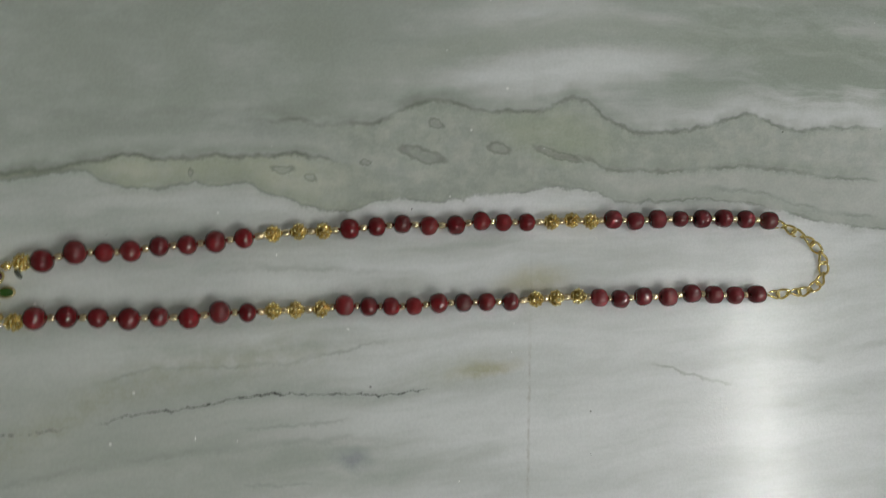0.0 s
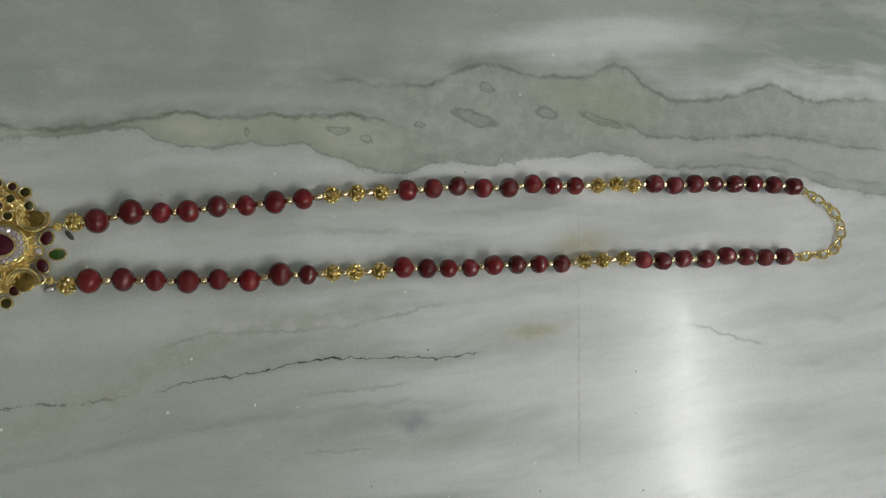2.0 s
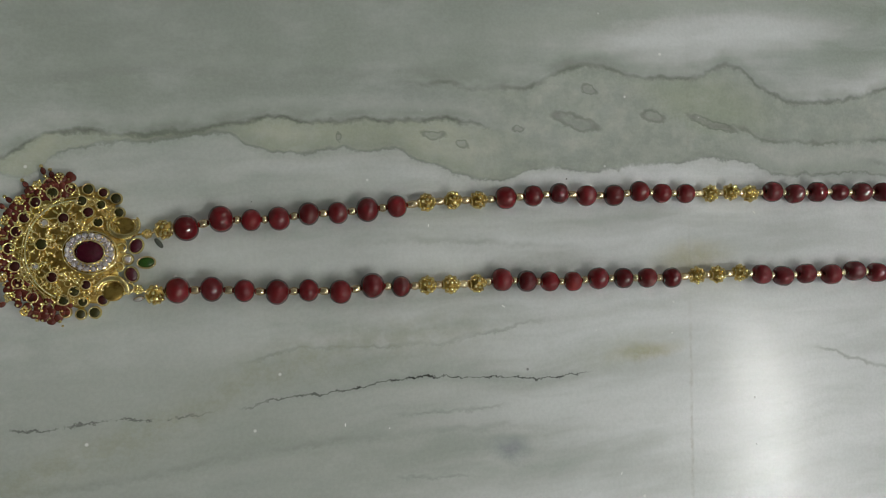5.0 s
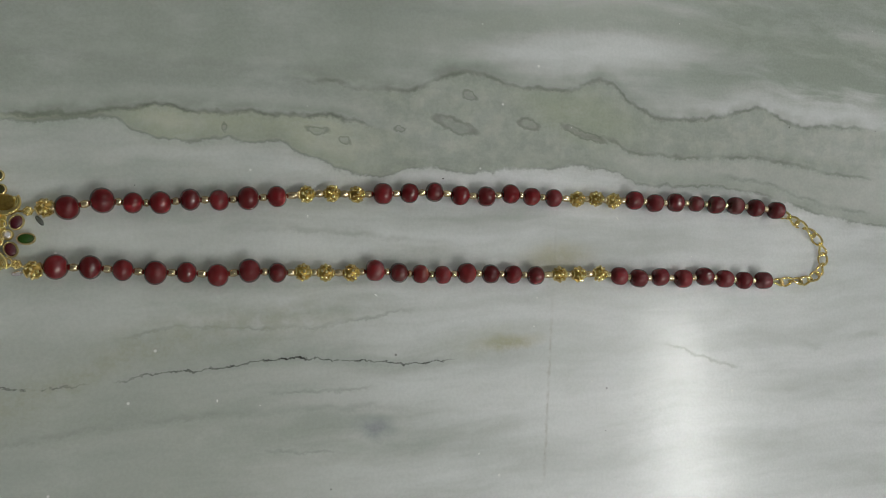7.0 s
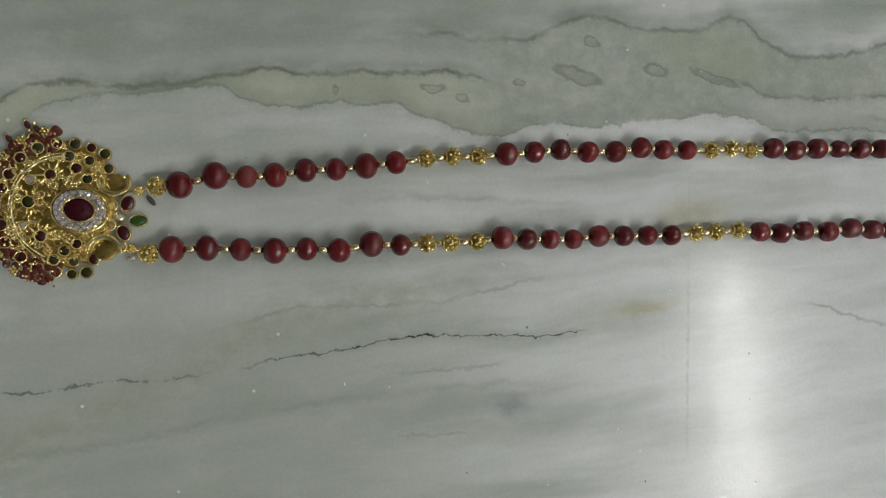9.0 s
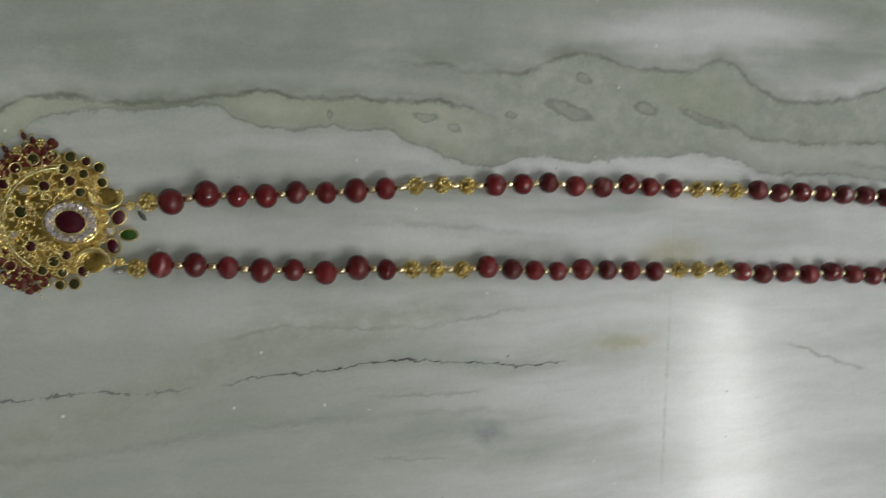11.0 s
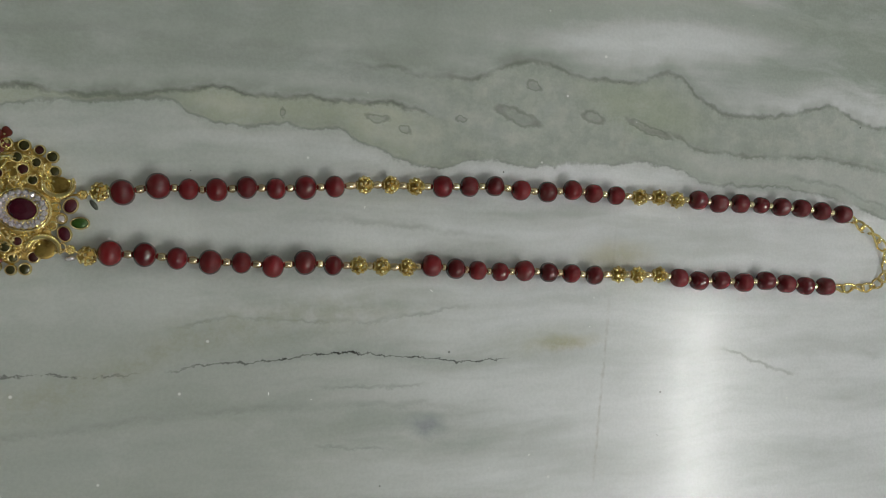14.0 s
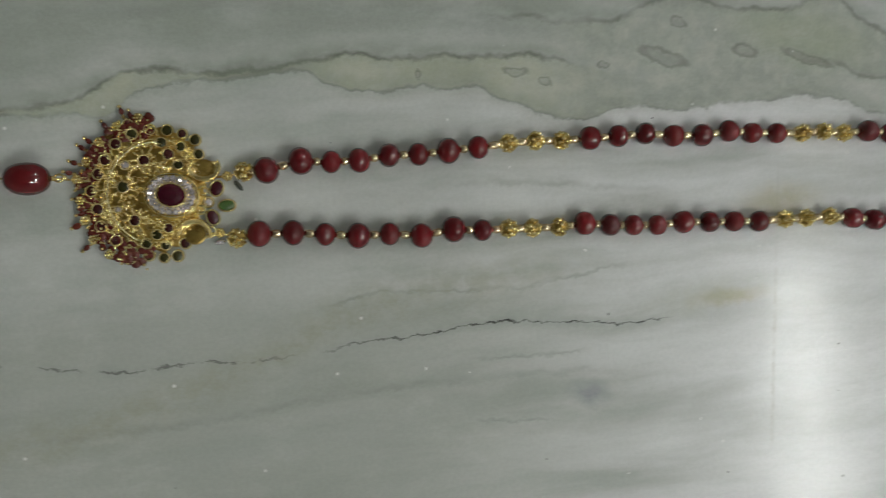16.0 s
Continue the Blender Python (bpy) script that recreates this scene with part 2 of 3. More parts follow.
    scratch = n.mul(line(n.add(d, n.mul(n.sub(fine, 0.5), 0.2)), 0.1), n.add(n.mul(span(y0, -8.8, -3.0, 0.5), 0.34), n.mul(span(y0, -3.0, 7.5, 0.5), 0.1)))
    col = n.mix(n.mul(scratch, n.ramp(n.noise(p0, 2.2, 3.0), 0.3, 0.65)), col, (0.24, 0.2, 0.15))
    # the hairline crack, open in short runs
    jag = n.add(n.mul(n.sub(n.noise(p0, 2.2, 4.0, 0.6), 0.5), 0.42), n.mul(n.sub(n.noise(p0, 9.0, 3.0, 0.7), 0.5), 0.17))
    dk = n.add(n.sub(y0, split), jag)
    runs = n.ramp(n.noise(n.vec(x0, 0.0, 2.0), 1.1, 4.0, 0.7), 0.42, 0.56)
    reach = n.add(n.mul(span(x0, -1.6, 9.9, 0.4), n.mul(n.ramp(x0, -1.0, 2.5, 0.55, 1.0), n.add(0.6, n.mul(runs, 0.4)))), n.mul(span(x0, -11.5, -3.0, 0.8), n.mul(runs, 0.6)))
    opening = n.mul(n.ramp(n.math("ABSOLUTE", dk), 0.01, n.add(0.03, n.mul(runs, 0.016)), 1.0, 0.0), reach)
    col = n.mix(n.mul(n.mul(line(dk, 0.3), reach), 0.15), col, dark)
    col = n.mix(n.mul(opening, 0.95), col, (0.018, 0.018, 0.014))
    # pinholes and pale chips
    cells = n.voronoi(p0, 0.55)
    col = n.mix(n.mul(n.ramp(cells[0], 0.015, 0.035, 1.0, 0.0), 0.7), col, (0.06, 0.06, 0.05))
    cells = n.voronoi(n.vec(y0, x0, 4.0), 0.6)
    col = n.mix(n.mul(n.ramp(cells[0], 0.02, 0.045, 1.0, 0.0), 0.8), col, (0.82, 0.82, 0.8))
    col = n.mix(n.mul(n.ramp(n.noise(p0, 7.0, 4.0, 0.7), 0.45, 0.75), 0.05), col, (0.7, 0.7, 0.68))
    col = n.mix(n.mul(n.ramp(n.noise(p0, 11.0, 3.0, 0.7), 0.5, 0.78), 0.05), col, (0.25, 0.26, 0.24))
    col = n.mix(n.mul(n.ramp(n.noise(n.vec(n.mul(x0, 0.5), y0), 2.0, 4.0, 0.6), 0.38, 0.7), 0.13), col, n.mix(n.ramp(cloud, 0.4, 0.6), (0.36, 0.385, 0.35), (0.7, 0.71, 0.71)))
    # polish: smooth with shallow unevenness and small worn pits
    worn = n.noise(p0, 5.0, 5.0, 0.7)
    grit = n.noise(p0, 6.5, 3.0, 0.6)
    grain = n.noise(p0, 8.0, 3.0, 0.6)
    height = n.add(n.mul(n.noise(p0, 2.6, 2.0, 0.5), 0.35), n.mul(n.ramp(grit, 0.45, 0.62), 0.3))
    height = n.sub(height, n.mul(opening, 1.2))
    n.bump(height, 0.12, 0.0003)
    sparkle = n.tree.nodes.new("ShaderNodeBump")
    sparkle.inputs["Strength"].default_value, sparkle.inputs["Distance"].default_value = 0.7, 0.0003
    n.link(height, sparkle.inputs["Height"])
    n.link(sparkle.outputs[0], n.bsdf.inputs["Coat Normal"])
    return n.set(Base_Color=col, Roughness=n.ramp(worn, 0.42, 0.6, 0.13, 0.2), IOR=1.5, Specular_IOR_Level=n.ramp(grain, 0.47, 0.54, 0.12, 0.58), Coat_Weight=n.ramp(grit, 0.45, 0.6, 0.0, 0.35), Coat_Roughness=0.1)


def plaster(name, colour):
    n = Nodes(name)
    p = n.place()
    v = n.noise(p, 3.0, 5.0)
    n.bump(n.noise(p, 60.0, 4.0), 0.2, 0.002)
    return n.set(Base_Color=n.mix(v, tuple(c * 0.92 for c in colour), colour), Roughness=0.85)


def bead_red(name, colour, deep, rough=0.035, pits=0.06):
    n = Nodes(name)
    p = n.place()
    tone = n.add(n.mul(n.each(), 0.7), n.mul(n.noise(p, 260.0, 4.0), 0.45))
    n.bump(n.noise(p, 420.0, 3.0), pits, 0.00005)
    return n.set(Base_Color=n.mix(n.ramp(tone, 0.15, 0.95), colour, deep), Roughness=rough, IOR=1.62)


def gold(name, colour, tarnish, rough, spread=0.12):
    n = Nodes(name)
    p = n.place()
    wear = n.noise(p, 380.0, 4.0, 0.6)
    n.bump(n.noise(p, 1100.0, 2.0), 0.2, 0.0001)
    return n.set(Base_Color=n.mix(n.ramp(wear, 0.35, 0.75), colour, tarnish), Metallic=1.0, Roughness=n.ramp(wear, 0.3, 0.7, rough, rough + spread))


def gem(name, colour, rough=0.06, metallic=0.0):
    n = Nodes(name)
    v = n.noise(n.place(), 500.0, 3.0)
    return n.set(Base_Color=n.mix(v, colour, tuple(c * 0.6 for c in colour)), Roughness=rough, IOR=1.5, Metallic=metallic)


MARBLE = marble()
PLASTER = plaster("painted_plaster", (0.5, 0.5, 0.48))
CEILING = plaster("ceiling_paint", (0.32, 0.32, 0.305))
RED = bead_red("red_stone", (0.165, 0.008, 0.0105), (0.088, 0.005, 0.007))
RED_DULL = bead_red("dull_red_stone", (0.2, 0.016, 0.021), (0.125, 0.011, 0.015), 0.08, 0.6)
GOLD = gold("bright_gold", (1.0, 0.84, 0.4), (0.78, 0.59, 0.22), 0.08)
GOLD_OLD = gold("antique_gold", (0.52, 0.36, 0.1), (0.2, 0.12, 0.032), 0.3)
GOLD_PALE = gold("pale_gold", (0.98, 0.9, 0.55), (0.75, 0.64, 0.32), 0.1)
COPPER = gold("rose_gold", (0.92, 0.76, 0.5), (0.55, 0.38, 0.2), 0.08)
ENAMEL = bead_red("red_enamel", (0.15, 0.03, 0.017), (0.075, 0.012, 0.009))
WINE = gem("wine_gemstone", (0.06, 0.006, 0.014))
DARK = gem("dark_red_gemstone", (0.05, 0.012, 0.01))
GREEN = gem("green_gemstone", (0.03, 0.085, 0.012))
OLIVE = gem("olive_gemstone", (0.04, 0.036, 0.010))
CLEAR = gem("clear_crystal", (0.93, 0.86, 0.88), 0.03, 0.75)
SMOKE = gem("smoky_crystal", (0.10, 0.11, 0.09))
THREAD = bead_red("red_thread", (0.16, 0.03, 0.02), (0.10, 0.02, 0.02))


# ---------------------------------------------------------------- mesh helpers (centimetres in, metres out)
CM = 0.01
ORIGIN = {}


def part(name, bm, material, parent=None, label="", at=(0, 0, 0), turn=None, smooth=True):
    """Links a bmesh, or a mesh that is shared, as one object at a place of the world in cm."""
    if isinstance(bm, bpy.types.Mesh):
        mesh = bm
    else:
        mesh = bpy.data.meshes.new(name)
        for f in bm.faces:
            f.smooth = smooth
        bm.to_mesh(mesh)
        bm.free()
        mesh.materials.append(material)
    ob = new(name, mesh)
    loc = Vector(at) * CM
    ob.matrix_basis = Matrix.Translation(loc) @ (turn if turn is not None else Matrix())
    ORIGIN[ob.name] = loc
    if parent is not None:
        ob.parent = parent
        ob.matrix_parent_inverse = Matrix.Translation(-ORIGIN[parent.name])
    return tagged(ob, label)


def ball(bm, c, r, scale=(1, 1, 1), seg=12, rings=8, turn=None):
    m = Matrix.Translation(Vector(c) * CM) @ (turn or Matrix()) @ Matrix.Diagonal((*scale, 1))
    return bmesh.ops.create_uvsphere(bm, u_segments=seg, v_segments=rings, radius=r * CM, matrix=m)["verts"]


def box(bm, lo, hi):
    size = [b - a for a, b in zip(lo, hi)]
    mid = [(a + b) / 2 for a, b in zip(lo, hi)]
    return bmesh.ops.create_cube(bm, size=1.0, matrix=Matrix.Translation(mid) @ Matrix.Diagonal((*size, 1)))["verts"]


def tube(bm, pts, radius, sides=8, closed=False, pulse=0.0):
    """A round wire along points in cm. pulse: how far its thickness swells from point to point."""
    pts = [Vector(p) * CM for p in pts]
    rings, count = [], len(pts)
    for i, p in enumerate(pts):
        a = pts[i - 1] if i or closed else p
        b = pts[(i + 1) % count] if i < count - 1 or closed else p
        along = (b - a).normalized()
        side = along.cross(Vector((0, 0, 1)))
        side = side.normalized() if side.length > 1e-4 else Vector((1, 0, 0))
        up = side.cross(along)
        r = (radius(i / max(1, count - 1)) if callable(radius) else radius) * CM * (1 + pulse * (1 if i % 2 else -1))
        rings.append([bm.verts.new(p + r * (math.cos(k * math.tau / sides) * side + math.sin(k * math.tau / sides) * up)) for k in range(sides)])
    for i in range(count if closed else count - 1):
        a, b = rings[i], rings[(i + 1) % count]
        for k in range(sides):
            bm.faces.new((a[k], a[(k + 1) % sides], b[(k + 1) % sides], b[k]))
    if not closed:
        bm.faces.new(rings[0][::-1])
        bm.faces.new(rings[-1])


def ring_pts(c, rx, ry, count=24, start=0.0, sweep=360.0, turn=0.0, lift=None):
    out = []
    for i in range(count):
        a = radians(start + sweep * i / (count if abs(sweep) == 360 else count - 1))
        x, y = rx * math.cos(a), ry * math.sin(a)
        t = radians(turn)
        out.append((c[0] + x * math.cos(t) - y * math.sin(t), c[1] + x * math.sin(t) + y * math.cos(t), c[2] + (lift(a) if lift else 0)))
    return out


def lathe(bm, profile, sides=16):
    """Turns a profile of (along x, radius), in cm, round the x axis."""
    rings = []
    for x, r in profile:
        rings.append([bm.verts.new((x * CM, r * CM * math.cos(k * math.tau / sides), r * CM * math.sin(k * math.tau / sides))) for k in range(sides)])
    for a, b in zip(rings, rings[1:]):
        for k in range(sides):
            bm.faces.new((a[k], a[(k + 1) % sides], b[(k + 1) % sides], b[k]))
    bm.faces.new(rings[0][::-1])
    bm.faces.new(rings[-1])
    bmesh.ops.recalc_face_normals(bm, faces=bm.faces)


def mesh_of(bm, name, material, smooth=True):
    mesh = bpy.data.meshes.new(name)
    bmesh.ops.recalc_face_normals(bm, faces=bm.faces)
    for f in bm.faces:
        f.smooth = smooth
    bm.to_mesh(mesh)
    bm.free()
    mesh.materials.append(material)
    return mesh


# ---------------------------------------------------------------- the room
X0, X1, Y0, Y1, TOP = -3.6, 1.92, -3.6, 3.4, 2.9


def slab(name, lo, hi, material, label, category):
    bm = bmesh.new()
    box(bm, lo, hi)
    return tagged(part(name, bm, material, smooth=False), label, category, kind="structure")


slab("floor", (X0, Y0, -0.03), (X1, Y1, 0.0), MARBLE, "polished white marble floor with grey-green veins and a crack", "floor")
slab("ceiling", (X0, Y0, TOP), (X1, Y1, TOP + 0.1), CEILING, "plain grey painted plaster ceiling", "ceiling")
slab("wall_north", (X0 - 0.12, Y1, -0.03), (X1 + 0.12, Y1 + 0.12, TOP + 0.1), PLASTER, "plain off-white painted wall", "wall")
slab("wall_south", (X0 - 0.12, Y0 - 0.12, -0.03), (X1 + 0.12, Y0, TOP + 0.1), PLASTER, "plain off-white painted wall", "wall")
slab("wall_west", (X0 - 0.12, Y0, -0.03), (X0, Y1, TOP + 0.1), PLASTER, "plain off-white painted wall", "wall")
slab("wall_east", (X1, Y0, -0.03), (X1 + 0.12, Y1, TOP + 0.1), PLASTER, "plain off-white painted wall", "wall")


def tube_lamp(x, y, z, length):
    """A fluorescent batten on the east wall."""
    lamp = new("tube_lamp")
    lamp.location = (x, y, z)
    ORIGIN[lamp.name] = Vector((x, y, z))
    tagged(lamp, "white fluorescent tube lamp mounted on the wall", "lamp")
    n = Nodes("lit_tube")
    n.set(Base_Color=(0.9, 0.9, 0.9), Emission_Color=LAMP_COLOUR, Emission_Strength=TUBE_POWER)
    metal = plaster("white_enamel", (0.78, 0.78, 0.76))
    at = (x / CM, y / CM, z / CM)
    along = Matrix.Rotation(radians(90), 4, "Z")
    bm = bmesh.new()
    h = length * 50
    lathe(bm, [(-h, 1.0), (-h + 0.5, 1.3), (h - 0.5, 1.3), (h, 1.0)], 20)
    part("tube", bm, n.mat, lamp, "lit fluorescent tube", at, along)
    for s in (-1, 1):
        bm = bmesh.new()
        lathe(bm, [(-1.5, 2.1), (-1.2, 2.5), (1.2, 2.5), (1.5, 2.1)], 20)
        part("end_cap", bm, metal, lamp, "", (at[0], at[1] + s * (h + 1.6), at[2]), along)
    bm = bmesh.new()
    box(bm, (0.036, -length / 2 - 0.05, -0.025), (X1 - x, length / 2 + 0.05, 0.03))
    bmesh.ops.bevel(bm, geom=bm.edges[:], offset=0.004, segments=2, affect="EDGES")
    part("housing", bm, metal, lamp, "", at, smooth=False)


tube_lamp(1.82, -0.95, 2.45, 1.5)


def panel_lamp(x, y, wide, deep, power):
    """A long light panel under the ceiling."""
    lamp = new("ceiling_light")
    lamp.location = (x, y, TOP)
    ORIGIN[lamp.name] = Vector((x, y, TOP))
    tagged(lamp, "long white light panel on the ceiling", "lamp")
    n = Nodes("lit_panel")
    n.set(Base_Color=(0.9, 0.9, 0.9), Emission_Color=LAMP_COLOUR, Emission_Strength=power)
    at, a, b = (x / CM, y / CM, TOP / CM), wide / 2, deep / 2
    bm = bmesh.new()
    box(bm, (-a, -b, -0.03), (a, b, -0.012))
    part("diffuser", bm, n.mat, lamp, "lit white diffuser", at, smooth=False)
    for lo, hi in (((-a - 0.03, b + 0.001), (a, b + 0.03)), ((-a, -b - 0.03), (a + 0.03, -b - 0.001)), ((a + 0.001, -b), (a + 0.03, b + 0.03)), ((-a - 0.03, -b - 0.03), (-a - 0.001, b))):
        bm = bmesh.new()
        box(bm, (*lo, -0.034), (*hi, 0.0))
        bmesh.ops.bevel(bm, geom=bm.edges[:], offset=0.003, segments=2, affect="EDGES")
        part("frame", bm, plaster("white_frame", (0.78, 0.78, 0.76)), lamp, "", at, smooth=False)


panel_lamp(0.8, -1.95, 1.0, 0.36, SOUTH_POWER)


def wall_bulb(x, y, z):
    lamp = new("wall_bulb")
    lamp.location = (x, y, z)
    ORIGIN[lamp.name] = Vector((x, y, z))
    tagged(lamp, "round white bulb in a wall holder", "lamp")
    n = Nodes("lit_bulb")
    n.set(Base_Color=(0.9, 0.9, 0.9), Emission_Color=LAMP_COLOUR, Emission_Strength=BULB_POWER)
    at = (x / CM, y / CM, z / CM)
    bm = bmesh.new()
    lathe(bm, [(-10.2, 1.3), (-9.4, 4.0), (-7.0, 6.8), (-3.2, 8.0), (0.5, 6.6), (3.0, 3.6), (4.5, 2.2), (5.0, 1.7)], 20)
    part("bulb", bm, n.mat, lamp, "lit bulb", at)
    bm = bmesh.new()
    lathe(bm, [(5.0, 1.9), (7.5, 2.1), (8.0, 3.6), ((X1 - x) / CM, 4.2)], 20)
    part("holder", bm, plaster("white_holder", (0.78, 0.78, 0.76)), lamp, "", at)


wall_bulb(1.68, 1.5, 2.3)

# ---------------------------------------------------------------- the necklace
necklace = new("necklace")
necklace.location = (0.08, 0.005, 0.0)
ORIGIN[necklace.name] = Vector(necklace.location)
tagged(necklace, "red beaded necklace with ornate gold pendant, lying on marble", "necklace")

# bead middles of the two strands in cm: along, across, thickness
STRAND_A = [
    [(-3.06, 1.69, 0.86), (-2.0, 1.91, 0.87), (-1.07, 1.83, 0.72), (-0.19, 1.82, 0.79), (0.76, 1.93, 0.76), (1.71, 1.9, 0.74), (2.68, 1.96, 0.84), (3.67, 2.01, 0.76)],
    [(7.46, 2.09, 0.80), (8.47, 2.11, 0.74), (9.43, 2.15, 0.74), (10.44, 2.02, 0.76), (11.47, 1.97, 0.78), (12.47, 2.06, 0.76), (13.35, 1.96, 0.72), (14.28, 1.9, 0.72)],
    [(17.84, 1.78, 0.76), (18.77, 1.66, 0.74), (19.74, 1.67, 0.76), (20.75, 1.62, 0.66), (21.67, 1.56, 0.75), (22.64, 1.51, 0.75), (23.64, 1.41, 0.75), (24.67, 1.3, 0.76)],
]
STRAND_B = [
    [(-3.43, -0.25, 0.83), (-2.4, -0.29, 0.80), (-1.42, -0.41, 0.74), (-0.41, -0.53, 0.83), (0.59, -0.55, 0.74), (1.6, -0.68, 0.80), (2.66, -0.56, 0.86), (3.61, -0.67, 0.72)],
    [(7.08, -0.7, 0.80), (7.96, -0.82, 0.76), (8.79, -0.89, 0.72), (9.65, -0.95, 0.70), (10.58, -0.91, 0.78), (11.54, -0.98, 0.74), (12.45, -1.03, 0.73), (13.4, -1.1, 0.73)],
    [(17.02, -1.25, 0.73), (17.88, -1.37, 0.75), (18.86, -1.36, 0.75), (19.91, -1.46, 0.78), (20.95, -1.41, 0.77), (21.93, -1.54, 0.75), (22.87, -1.64, 0.74), (23.84, -1.68, 0.76)],
]
GOLD_A = [[(4.70, 2.10), (5.62, 2.12), (6.51, 2.08)], [(15.32, 1.85), (16.15, 1.86), (16.93, 1.77)]]
GOLD_B = [[(4.50, -0.68), (5.30, -0.72), (6.22, -0.76)], [(14.43, -1.09), (15.25, -1.12), (16.18, -1.13)]]


def stone_bead(seed, barrel, material):
    """A drilled stone bead of thickness 1 cm along x, a little uneven, with dimpled ends. barrel: 0 round, 1 flat-ended and cut."""
    bm = bmesh.new()
    flat, long = 0.92 - 0.36 * barrel, 0.455 - 0.03 * barrel
    prof = [(-long + 0.055, 0.06), (-long + 0.025, 0.12)]
    rows = 18
    prof += [q for q in ((-long * (math.copysign(abs(math.cos(a)) ** (1 - 0.3 * barrel), math.cos(a))), 0.5 * math.sin(a) ** flat) for a in (math.pi * i / rows for i in range(1, rows))) if q[1] > 0.13]
    prof += [(long - 0.025, 0.12), (long - 0.055, 0.06)]
    lathe(bm, prof, 28)
    for v in bm.verts:
        v.co *= 1 + (0.05 + 0.03 * barrel) * noise.noise(v.co * 160 + Vector((seed * 7.3, 0, 0))) + (0.004 + 0.022 * barrel) * noise.noise(v.co * 520 + Vector((0, seed * 3.1, 0)))
    return mesh_of(bm, "red_bead", material)


def spacer(length, radius):
    bm = bmesh.new()
    h = length / 2
    lathe(bm, [(-h, radius * 0.5), (-h * 0.85, radius * 0.76), (-h * 0.5, radius * 0.95), (0, radius * 1.05), (h * 0.5, radius * 0.95), (h * 0.85, radius * 0.76), (h, radius * 0.5)], 14)
    return mesh_of(bm, "spacer_bead", COPPER)


def filigree_bead(seed, radius=0.3):
    """An openwork gold bead: flowers of grains and wire rings round a darker core."""
    rng = random.Random(seed)
    bm = bmesh.new()
    lathe(bm, [(-radius, 0.07), (-radius * 0.9, 0.12), (-radius * 0.6, radius * 0.6), (0, radius * 0.8), (radius * 0.6, radius * 0.6), (radius * 0.9, 0.12), (radius, 0.07)], 16)
    for f in bm.faces:
        f.material_index = 1
    for x, r in ((-0.86, 0.46), (0.86, 0.46)):
        tube(bm, [(x * radius, r * radius * math.cos(a), r * radius * math.sin(a)) for a in (k * math.tau / 14 for k in range(14))], 0.034, 6, True)
    for row, count, size in ((-0.52, 6, 0.066), (0.0, 8, 0.074), (0.52, 6, 0.066)):  # grains in rows, a flower ring between
        for k in range(count):
            a = (k + 0.5 * (row == 0)) * math.tau / count + seed
            out = Vector((row, math.sqrt(1 - row * row) * math.cos(a), math.sqrt(1 - row * row) * math.sin(a)))
            ball(bm, out * radius * 0.88, size * rng.uniform(0.85, 1.15), seg=9, rings=7)
    for k in range(8):
        a = k * math.tau / 8 + seed
        for s in (-0.27, 0.27):
            out = Vector((s, 0.95 * math.cos(a), 0.95 * math.sin(a)))
            ball(bm, out * radius * 0.9, rng.uniform(0.032, 0.045), seg=7, rings=5)
    mesh = mesh_of(bm, "gold_bead", GOLD)
    mesh.materials.append(GOLD_OLD)
    return mesh


RED_MESHES = [[stone_bead(s + 10 * k, (0.0, 0.35, 0.8)[k], (RED, RED, RED_DULL)[k]) for s in range(5)] for k in range(3)]
GOLD_MESHES = [filigree_bead(s) for s in range(3)]
SPACER, SPACER_SMALL = spacer(0.22, 0.13), spacer(0.16, 0.118)
rng = random.Random(4)


def heading(a, b):
    return Matrix.Rotation(math.atan2(b[1] - a[1], b[0] - a[0]), 4, "Z")


